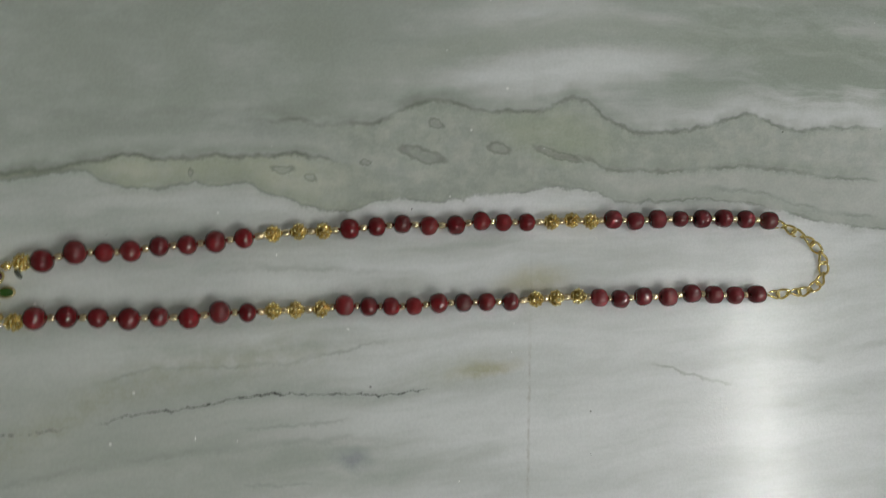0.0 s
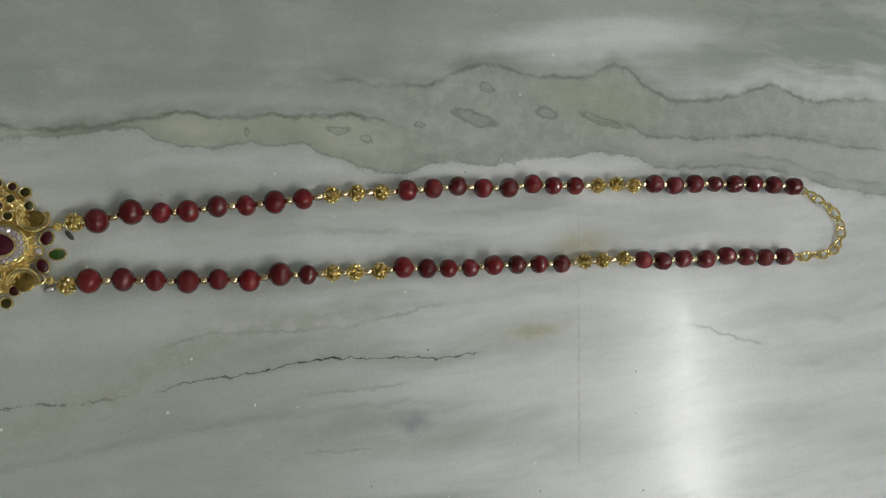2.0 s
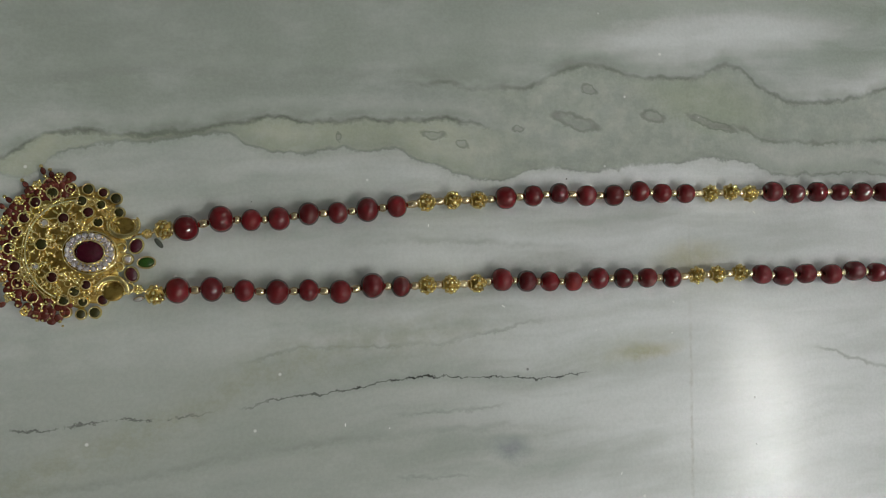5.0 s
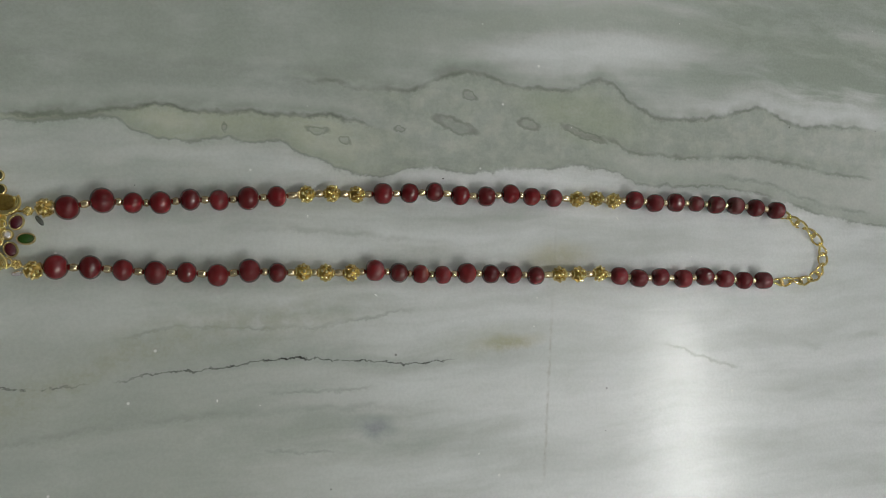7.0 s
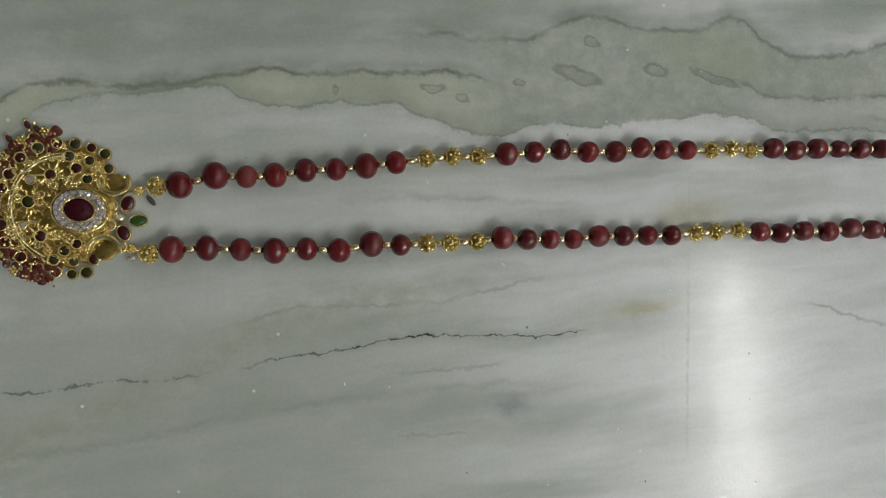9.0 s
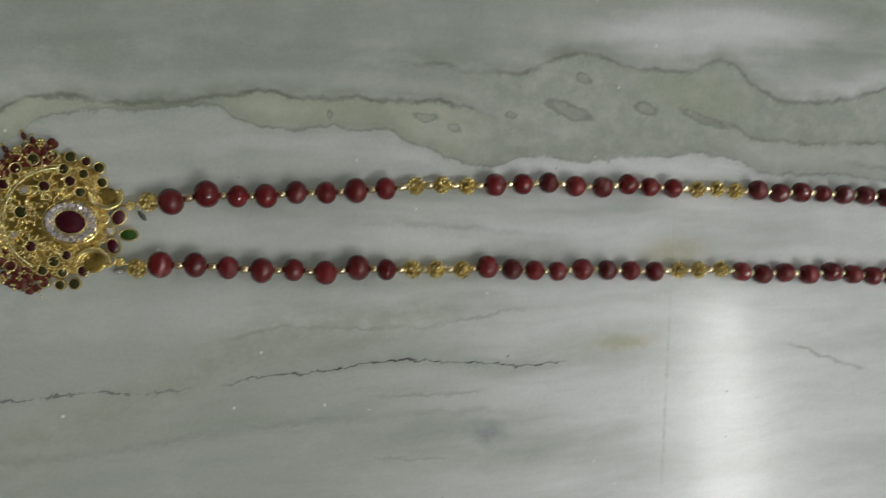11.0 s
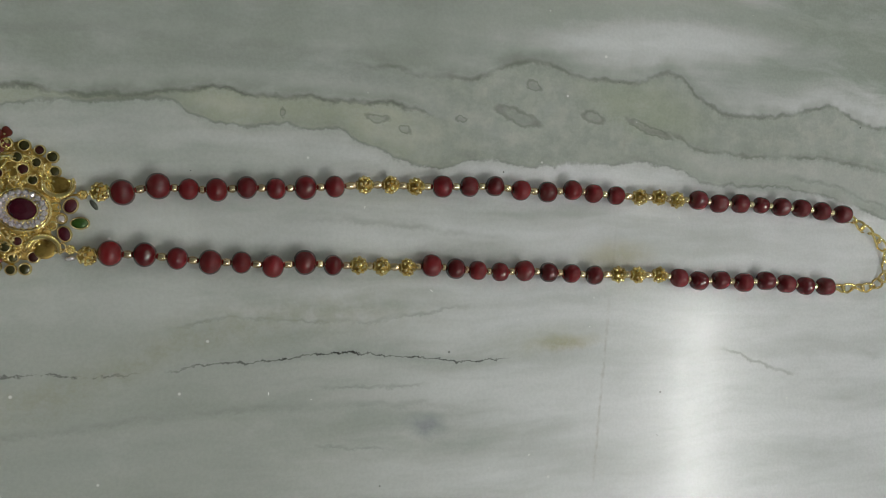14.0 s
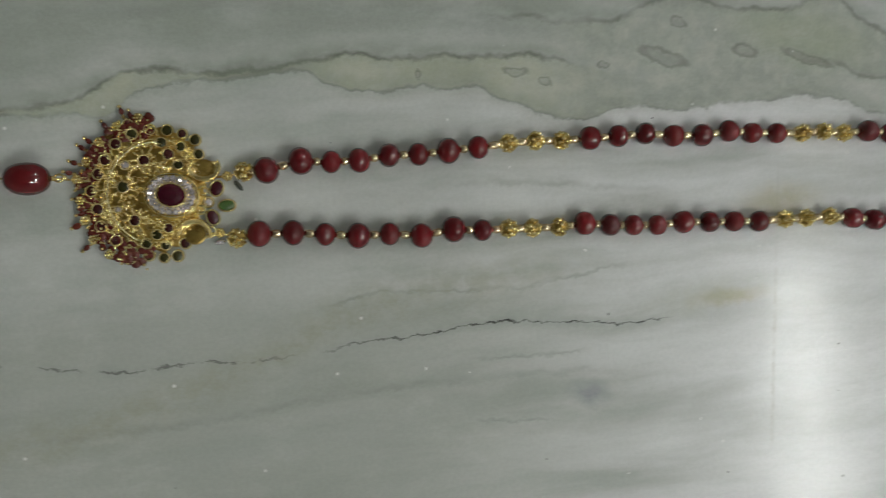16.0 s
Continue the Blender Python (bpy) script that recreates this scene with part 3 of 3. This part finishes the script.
def strand(groups, golds):
    beads = []
    for g, group in enumerate(groups):
        beads += [("red", *b, g) for b in group]
        if g < 2:
            beads += [("gold", *b, 0.54, g) for b in golds[g]]
    for i, (sort, x, y, thick, g) in enumerate(beads):
        a, b = beads[max(0, i - 1)], beads[min(len(beads) - 1, i + 1)]
        turn = heading(a[1:3], b[1:3])
        roll = Matrix.Rotation(rng.uniform(0, 6.28), 4, "X") @ Matrix.Rotation(rng.uniform(-0.14, 0.14), 4, "Z")
        if sort == "red":
            part("red_bead", rng.choice(RED_MESHES[g]), RED, necklace, "", (x, y, thick / 2 + 0.004), turn @ roll @ Matrix.Scale(thick, 4))
        else:
            part("gold_bead", rng.choice(GOLD_MESHES), GOLD, necklace, "openwork gold bead", (x, y, 0.31), turn @ roll)
    for a, b in zip(beads, beads[1:]):  # spacers in the gaps
        pa, pb = Vector((a[1], a[2], 0)), Vector((b[1], b[2], 0))
        along = (pb - pa).normalized()
        ra = a[3] * (0.43 if a[0] == "red" else 0.5)
        rb = b[3] * (0.43 if b[0] == "red" else 0.5)
        mid = (pa + along * ra + pb - along * rb) / 2
        gap = (pb - pa).length - ra - rb
        za, zb = (0.31 if q[0] == "gold" else q[3] / 2 for q in (a, b))
        at, turn = (mid.x, mid.y, (za + zb) / 2), heading(a[1:3], b[1:3])
        if a[0] == b[0] == "gold":
            part("spacer_bead", SPACER_SMALL, COPPER, necklace, "", at, turn @ Matrix.Diagonal((max(0.8, gap / 0.16), 1.1, 1.1, 1)))
        else:
            part("spacer_bead", SPACER, COPPER, necklace, "", at, turn @ Matrix.Diagonal((max(0.7, gap / 0.22), 1, 1, 1)))
    bm = bmesh.new()
    tube(bm, [(x, y, 0.31 if sort == "gold" else thick / 2) for sort, x, y, thick, g in beads], 0.035, 6)
    part("thread", bm, THREAD, necklace, "dark red thread")


strand(STRAND_A, GOLD_A)
strand(STRAND_B, GOLD_B)


# ---- closing chain
def chain(points):
    bm = bmesh.new()
    tube(bm, ring_pts((0, 0, 0), 0.29, 0.18, 24, lift=lambda a: 0.07 * math.sin(2 * a)), 0.05, 8, True)
    link_mesh = mesh_of(bm, "chain_link", GOLD)
    for i, (a, b) in enumerate(zip(points, points[1:])):
        mid = ((a[0] + b[0]) / 2, (a[1] + b[1]) / 2, 0.13 if i % 2 else 0.11)
        tilt = Matrix.Rotation(radians((48, -22)[i % 2] + rng.uniform(-12, 12)), 4, "X")
        stretch = math.hypot(b[0] - a[0], b[1] - a[1]) / 0.48
        part("chain_link", link_mesh, GOLD_PALE, necklace, "", mid, heading(a, b) @ tilt @ Matrix.Diagonal((min(1.25, max(0.8, stretch)), 1, 1, 1)))


chain([(25.12, 1.18), (25.55, 0.98), (25.98, 0.76), (26.4, 0.5), (26.82, 0.2), (27.12, -0.2), (27.28, -0.65), (27.2, -1.1),
       (26.95, -1.5), (26.5, -1.76), (26.0, -1.79), (25.5, -1.77), (25.0, -1.8), (24.5, -1.77)])
for x, y in ((25.08, 1.2), (24.28, -1.74)):
    part("spacer_bead", SPACER_SMALL, COPPER, necklace, "", (x, y, 0.3))


# ---- pendant
CENTRE = (-6.4, 1.3)
REACH = [1.45, 1.65, 1.85, 1.95, 2.2, 2.1, 2.1, 2.05, 1.95, 1.85, 1.75, 1.5]


def reach(angle):
    """Half width of the pendant's plate at an angle in degrees."""
    q = (angle % 360) / 30
    i, f = int(q), q - int(q)
    f = f * f * (3 - 2 * f)
    return REACH[i % 12] * (1 - f) + REACH[(i + 1) % 12] * f


def dome(x, y):
    dx, dy = x - CENTRE[0], y - CENTRE[1]
    r = math.hypot(dx, dy) / reach(math.degrees(math.atan2(dy, dx)))
    return 0.14 + 0.26 * max(0.0, 1 - min(1.0, r) ** 2)


def plate():
    bm = bmesh.new()
    rings = []
    for k, f in enumerate((0.0, 0.25, 0.45, 0.62, 0.76, 0.88, 0.96, 1.0, 1.0, 0.9)):
        ring = []
        for i in range(96):
            a = i * 3.75
            scallop = 1 + 0.035 * math.sin(radians(a * 24)) * f
            r = reach(a) * f * scallop
            x, y = CENTRE[0] + r * math.cos(radians(a)), CENTRE[1] + r * math.sin(radians(a))
            z = dome(x, y) + 0.03 * noise.noise(Vector((x * 4, y * 4, 0))) if k < 8 else (0.05, 0.03)[k - 8]
            ring.append(bm.verts.new(((x - CENTRE[0]) * CM, (y - CENTRE[1]) * CM, z * CM)))
        rings.append(ring)
    for a, b in zip(rings, rings[1:]):
        for i in range(96):
            bm.faces.new((a[i], a[(i + 1) % 96], b[(i + 1) % 96], b[i]))
    bmesh.ops.remove_doubles(bm, verts=bm.verts, dist=1e-6)
    bmesh.ops.recalc_face_normals(bm, faces=bm.faces)
    return bm


pendant = part("pendant", plate(), GOLD_OLD, necklace, "ornate domed gold pendant set with wine, green and clear stones", (*CENTRE, 0))


def local(bm):
    """Moves a bmesh built in world cm to the pendant's own middle."""
    bmesh.ops.translate(bm, verts=bm.verts, vec=(-CENTRE[0] * CM, -CENTRE[1] * CM, 0))
    bmesh.ops.recalc_face_normals(bm, faces=bm.faces)
    return bm


def piece(name, bm, material, label="", smooth=True):
    return part(name, local(bm), material, pendant, label, (*CENTRE, 0), None, smooth)


def setting(x, y, r, stone, rx=1.0, ry=1.0, turn=0.0, lift=0.06, label=""):
    """A collet of gold wire with a domed stone in it."""
    z = dome(x, y) + lift
    bm = bmesh.new()
    tube(bm, ring_pts((x, y, z + 0.03), r * rx, r * ry, 18, turn=turn), 0.023, 7, True)
    tube(bm, ring_pts((x, y, z - 0.06), r * rx * 0.92, r * ry * 0.92, 18, turn=turn), 0.05, 6, True)
    piece("bezel", bm, GOLD)
    bm = bmesh.new()
    ball(bm, (x, y, z - 0.03), r * 0.95, (rx, ry, 0.42), 16, 10, Matrix.Rotation(radians(turn), 4, "Z"))
    piece("stone", bm, stone, label)


CUPS_UP = [(-6.39, 3.15), (-5.90, 3.10), (-5.47, 2.97), (-5.11, 2.77), (-6.08, 2.73), (-5.54, 2.58), (-5.90, 2.36), (-5.04, 2.32), (-5.63, 2.03), (-6.91, 3.03)]
CUPS_LOW = [(-6.07, 0.14), (-6.42, -0.03), (-6.75, -0.27), (-6.21, -0.37), (-5.65, -0.35), (-6.73, -0.64), (-6.30, -0.74), (-5.90, -0.72)]
for i, (x, y) in enumerate(CUPS_UP + CUPS_LOW):
    setting(x, y, 0.155 + 0.012 * math.sin(i * 2.3), (OLIVE, OLIVE, DARK, OLIVE)[i % 4])
CUPS_RED = [(-7.39, 2.76), (-7.22, -0.48), (-7.62, -0.12), (-6.60, 2.21), (-7.01, 0.44), (-7.0, 3.32), (-8.19, 1.40), (-8.0, 0.34), (-7.72, 2.3), (-7.95, 1.9), (-8.05, 0.85)]
for x, y in CUPS_RED:
    setting(x, y, 0.165, DARK)
setting(-7.25, 1.46, 0.18, OLIVE)
for x, y, r in ((-7.15, 2.10, 0.14), (-7.46, 0.80, 0.11), (-4.87, 0.85, 0.15)):
    setting(x, y, r, CLEAR, label="clear crystal")
setting(-4.60, 1.25, 0.22, WINE, 0.9, 1.1, -30)
setting(-4.78, 0.37, 0.22, WINE, 0.85, 1.1, 20)
setting(-4.33, 0.71, 0.22, GREEN, 1.2, 0.78, 0, label="green leaf-shaped stone")

# the middle stone in its oval of crystals
bm = bmesh.new()
tilt = -11
for z, f, w in ((0.36, 1.0, 0.035), (0.44, 0.98, 0.024)):
    tube(bm, ring_pts((-5.9, 1.12, z), 0.79 * f, 0.66 * f, 40, turn=tilt), w, 8, True)
tube(bm, ring_pts((-5.9, 1.12, 0.56), 0.44, 0.35, 32, turn=tilt), 0.02, 8, True)
ball(bm, (-5.9, 1.12, 0.42), 0.77, (1, 0.84, 0.12), 32, 8, Matrix.Rotation(radians(tilt), 4, "Z"))
piece("oval_mount", bm, GOLD, "polished gold oval mount")
bm = bmesh.new()
ball(bm, (-5.9, 1.12, 0.52), 0.42, (1, 0.8, 0.36), 12, 7, Matrix.Rotation(radians(tilt), 4, "Z"))
piece("gemstone", bm, WINE, "faceted oval wine-red gemstone", smooth=False)


def brilliant(x, y, z, r, turn, tip):
    """A cut crystal: a table, a ring of crown facets and a girdle."""
    bm = bmesh.new()
    m = Matrix.Translation(Vector((x, y, z)) * CM) @ Matrix.Rotation(turn, 4, "Z") @ Matrix.Rotation(tip, 4, "X")
    rows = [[bm.verts.new(m @ (Vector((q * math.cos(a), q * math.sin(a), h)) * CM)) for a in ((k + off) * math.tau / 8 for k in range(8))]
            for q, h, off in ((r * 0.9, -0.06, 0.0), (r, 0.0, 0.0), (r * 0.72, r * 0.62, 0.5), (r * 0.3, r * 0.9, 0.0))]
    for a, b in zip(rows, rows[1:]):
        for k in range(8):
            bm.faces.new((a[k], a[(k + 1) % 8], b[k]))
            bm.faces.new((a[(k + 1) % 8], b[(k + 1) % 8], b[k]))
    bm.faces.new(rows[-1])
    piece("crystal", bm, CLEAR, "clear cut crystal", smooth=False)


for i, (x, y, z) in enumerate(ring_pts((-5.9, 1.12, 0.5), 0.63, 0.52, 20, turn=tilt)):
    brilliant(x, y, z, 0.105, i * 1.3, 0.45 * math.sin(i * 2.1))
for i, (x, y, z) in enumerate(ring_pts((-5.9, 1.12, 0.54), 0.50, 0.405, 26, turn=tilt)):
    brilliant(x, y, z, 0.045, i * 0.7, 0.3 * math.sin(i * 1.7))

# rope edge of the half moon
bm = bmesh.new()
for i in range(66):
    a = radians(88 + i * 2.35)
    x, y = -6.27 + 1.46 * math.cos(a), 1.2 + 1.55 * math.sin(a)
    ball(bm, (x, y, dome(x, y) + 0.06), 0.043, seg=8, rings=6)
piece("rope_edge", bm, GOLD_PALE, "beaded gold rope edge")
bm = bmesh.new()
tube(bm, [(-6.27 + 1.56 * math.cos(a), 1.2 + 1.65 * math.sin(a), dome(-6.27 + 1.56 * math.cos(a), 1.2 + 1.65 * math.sin(a)) + 0.02) for a in (radians(86 + i * 4) for i in range(42))], 0.03, 6)
piece("wire_edge", bm, GOLD)


def crescent(cx, cy, r, start, sweep, ry=1.0):
    bm = bmesh.new()
    pts = ring_pts((cx, cy, 0.36), r, r * ry, 34, start, sweep)
    tube(bm, pts, lambda f: 0.045 + 0.065 * math.sin(math.pi * min(1, f * 1.05)), 8, pulse=0.16)
    pts = ring_pts((cx, cy, 0.32), r * 0.78, r * 0.78 * ry, 24, start, sweep)
    tube(bm, pts, 0.03, 6)
    ball(bm, pts[-1], 0.07, seg=8, rings=6)
    for i, p in enumerate(ring_pts((cx, cy, 0.42), r * 1.12, r * 1.12 * ry, 30, start, sweep)):
        ball(bm, p, 0.042, seg=7, rings=5)
    piece("crescent", bm, GOLD, "ridged gold crescent scroll")
    bm = bmesh.new()
    ball(bm, (cx, cy, 0.24), r * 0.74, (1, ry, 0.1), 20, 8)
    piece("crescent_dome", bm, GOLD_OLD, "antique gold dome inside the crescent")


crescent(-4.9, 1.9, 0.42, 165, 222, 0.85)
crescent(-5.33, -0.12, 0.43, 175, -190, 0.95)
for cx, cy, r, start, sweep in ((-4.98, 1.2, 0.13, -120, 260), (-5.08, 0.62, 0.13, 120, -260), (-4.85, -0.05, 0.15, 90, -200)):
    bm = bmesh.new()
    pts = ring_pts((cx, cy, 0.4), r, r, 14, start, sweep)
    tube(bm, pts, 0.035, 6)
    ball(bm, pts[-1], 0.05, seg=8, rings=6)
    piece("scroll", bm, GOLD)

# flowers of grains along the outer rim, each with a stem and a tipped drop
RIM = [(-6.69, 3.51), (-7.34, 3.28), (-7.86, 2.85), (-8.25, 2.30), (-8.58, 1.78), (-8.53, 1.14), (-8.44, 0.55), (-8.25, -0.03), (-7.84, -0.52)]
for x, y in RIM:
    bm = bmesh.new()
    for k in range(7):
        a = k * math.tau / 6
        d = 0.1 if k < 6 else 0
        ball(bm, (x + d * math.cos(a), y + d * math.sin(a), 0.3 + (0.03 if k == 6 else 0)), 0.052, seg=8, rings=6)
    tube(bm, ring_pts((x, y, 0.22), 0.13, 0.13, 14), 0.028, 6, True)
    dx, dy = CENTRE[0] - x, CENTRE[1] - y
    tube(bm, [(x, y, 0.2), (x + dx * 0.12, y + dy * 0.12, 0.2), (x + dx * 0.25, y + dy * 0.25, 0.2)], 0.05, 6)
    piece("grain_flower", bm, GOLD, "flower of gold grains")
TIPS = [(-7.22, 3.89), (-6.97, 3.77), (-6.46, 3.62), (-7.77, 3.48), (-8.28, 3.0), (-8.51, 2.81), (-8.78, 2.35), (-8.96, 2.04), (-8.78, 1.21), (-8.70, 0.72), (-8.86, 0.34), (-8.61, -0.36), (-7.54, -0.81)]
for i, (x, y) in enumerate(TIPS):
    d = Vector((CENTRE[0] - x, CENTRE[1] - y, 0)).normalized()
    turn = Matrix.Rotation(math.atan2(d.y, d.x), 4, "Z")
    size = 1.25 if i in (10, 12) else 1.0
    bm = bmesh.new()
    ball(bm, (x + d.x * 0.16, y + d.y * 0.16, 0.17), 0.095 * size, (1.2, 0.9, 0.85), 10, 8, turn)
    piece("drop", bm, ENAMEL, "red enamel drop")
    bm = bmesh.new()
    ball(bm, (x, y, 0.17), 0.062, seg=8, rings=6)
    ball(bm, (x + d.x * 0.33, y + d.y * 0.33, 0.18), 0.065, seg=8, rings=6)
    tube(bm, [(x, y, 0.17), (x + d.x * 0.2, y + d.y * 0.2, 0.18), (x + d.x * 0.5, y + d.y * 0.5, 0.18)], 0.022, 5)
    piece("drop_pin", bm, GOLD)

# red enamel ground between the half moon and the rim
bm = bmesh.new()
for i in range(190):
    a = radians(88 + 174 * rng.random())
    q = rng.uniform(1.65, 2.25)
    x, y = -6.35 + q * math.cos(a), 1.25 + q * 1.04 * math.sin(a)
    ball(bm, (x, y, 0.2), rng.uniform(0.08, 0.14), (1, 1, 0.6), 10, 6)
tagged(piece("enamel", bm, ENAMEL, "dark red enamel grains"), kind="stuff")
bm = bmesh.new()
for i in range(120):
    a, q = radians(90 + 170 * rng.random()), rng.uniform(1.6, 2.3)
    ball(bm, (-6.35 + q * math.cos(a), 1.25 + q * 1.04 * math.sin(a), rng.uniform(0.24, 0.32)), rng.uniform(0.03, 0.055), seg=7, rings=5)
tagged(piece("granulation", bm, GOLD, "scattered gold grains"), kind="stuff")

# openwork scrolls and grains over the dome
bm = bmesh.new()
for i in range(560):
    a, q = radians(360 * rng.random()), math.sqrt(rng.random()) * 0.93
    x, y = CENTRE[0] + q * reach(math.degrees(a)) * math.cos(a), CENTRE[1] + q * reach(math.degrees(a)) * math.sin(a)
    if math.hypot((x + 5.9) / 0.85, (y - 1.12) / 0.72) < 1:
        continue
    z = dome(x, y) + 0.03
    if i % 3:
        r = rng.uniform(0.045, 0.1)
        pts = ring_pts((x, y, z), r, r, 10, rng.uniform(0, 360), rng.choice((-1, 1)) * rng.uniform(180, 300))
        tube(bm, pts, rng.uniform(0.016, 0.026), 5)
        ball(bm, pts[-1], 0.05, seg=7, rings=5)
    else:
        ball(bm, (x, y, z), rng.uniform(0.035, 0.06), seg=8, rings=6)
tagged(piece("filigree", bm, GOLD, "scrolling gold filigree"), kind="stuff")

# petals round the stones of the half moon
for cx, cy in ((-6.6, 2.21), (-7.01, 0.44), (-7.25, 1.46)):
    bm = bmesh.new()
    for k in range(9):
        a = k * math.tau / 9 + 0.3
        r = 0.27 + 0.05 * (k % 2)
        x, y = cx + r * math.cos(a), cy + r * math.sin(a)
        ball(bm, (x, y, dome(x, y) + 0.05), 0.075, (1.5, 0.55, 0.5), 8, 6, Matrix.Rotation(a, 4, "Z"))
    piece("petals", bm, GOLD, "gold flower petals")

# links between pendant and strands
for cluster, bead in (((-4.24, 1.60), (-3.73, 1.70)), ((-4.60, -0.12), (-4.10, -0.32))):
    bm = bmesh.new()
    for k in range(8):
        a = k * math.tau / 7
        d = 0.11 if k < 7 else 0
        ball(bm, (cluster[0] + d * math.cos(a), cluster[1] + d * math.sin(a), 0.27 + (0.07 if k == 7 else 0)), 0.06, seg=8, rings=6)
    ball(bm, (*cluster, 0.2), 0.14, seg=10, rings=8)
    tube(bm, [(cluster[0] - 0.35, cluster[1], 0.25), (*cluster, 0.25), (*bead, 0.3)], 0.035, 6)
    piece("grain_link", bm, GOLD, "cluster link of gold grains")
    part("gold_bead", GOLD_MESHES[1], GOLD, necklace, "openwork gold bead", (*bead, 0.31), Matrix.Rotation(0.4, 4, "Z"))
part("spacer_bead", SPACER, GOLD, necklace, "", (-3.47, 1.69, 0.4), Matrix.Scale(0.9, 4))
bm = bmesh.new()
ball(bm, (0, 0, 0), 0.2, (1, 0.42, 0.4), 12, 8, Matrix.Rotation(radians(-55), 4, "Z"))
part("charm", bm, SMOKE, necklace, "small smoky crystal leaf charm", (-3.94, 1.3, 0.1))
bm = bmesh.new()
ball(bm, (0, 0, 0), 0.18, (1, 0.5, 0.5), 12, 8, Matrix.Rotation(radians(10), 4, "Z"))
part("charm", bm, CLEAR, necklace, "small clear crystal charm", (-4.62, -0.4, 0.12))

# hanging oval bead
bm = bmesh.new()
lathe(bm, [(-0.62, 0.06)] + [(-0.64 * math.cos(math.pi * i / 16), 0.49 * math.sin(math.pi * i / 16) ** 0.8) for i in range(1, 16)] + [(0.62, 0.06)], 32)
for v in bm.verts:
    v.co *= 1 + 0.04 * noise.noise(v.co * 140)
part("oval_bead", bm, RED, necklace, "large oval dark red bead", (-9.87, 1.86, 0.5), Matrix.Rotation(radians(-3), 4, "Z"))
bm = bmesh.new()
tube(bm, [(-10.7, 1.93, 0.45), (-9.87, 1.86, 0.5), (-9.1, 1.82, 0.4), (-8.75, 1.78, 0.28)], 0.035, 6)
tube(bm, ring_pts((-9.03, 1.84, 0.36), 0.13, 0.11, 16), 0.035, 6, True)
for x in (-9.2, -8.88):
    ball(bm, (x, 1.84, 0.38), 0.085, seg=10, rings=8)
part("head_pin", bm, GOLD, necklace, "gold pin and ring")


# ---------------------------------------------------------------- dust on the floor
PALE_DUST = plaster("pale_dust", (0.86, 0.86, 0.84))
DARK_DUST = plaster("dark_dust", (0.03, 0.03, 0.03))


def crumbs(name, places, size, material, label):
    bm = bmesh.new()
    for i, (x, y) in enumerate(places):
        m = Matrix.Translation((x * CM, y * CM, size * 0.4 * CM)) @ Matrix.Rotation(i * 1.1, 4, "Z") @ Matrix.Diagonal((1.0 + 0.8 * (i % 3), 0.8, 0.5, 1))
        for v in bmesh.ops.create_icosphere(bm, subdivisions=2, radius=size * (0.8 + 0.3 * math.sin(i * 2.7)) * CM, matrix=m)["verts"]:
            v.co += Vector((noise.noise(v.co * 4000), noise.noise(v.co * 4000 + Vector((3, 1, 2))), 0)) * size * 0.3 * CM
    tagged(part(name, bm, material), label, "dust", kind="stuff")


crumbs("pale_dust", [(2.9, -5.28), (10.93, -7.78), (26.48, -7.4), (13.39, -3.08), (20.57, 9.28), (17.23, 1.09), (20.63, -0.56), (4.76, 1.34), (7.16, -1.61), (15.35, 4.76),
                     (1.47, -5.01), (16.73, -5.96), (8.14, -9.33)], 0.03, PALE_DUST, "tiny pale specks of dust scattered on the marble")
crumbs("dark_dust", [(-1.03, 2.47), (11.81, -9.77), (16.3, -7.4), (9.9, 2.7), (14.6, 6.25)], 0.028, DARK_DUST, "tiny dark specks of dirt scattered on the marble")
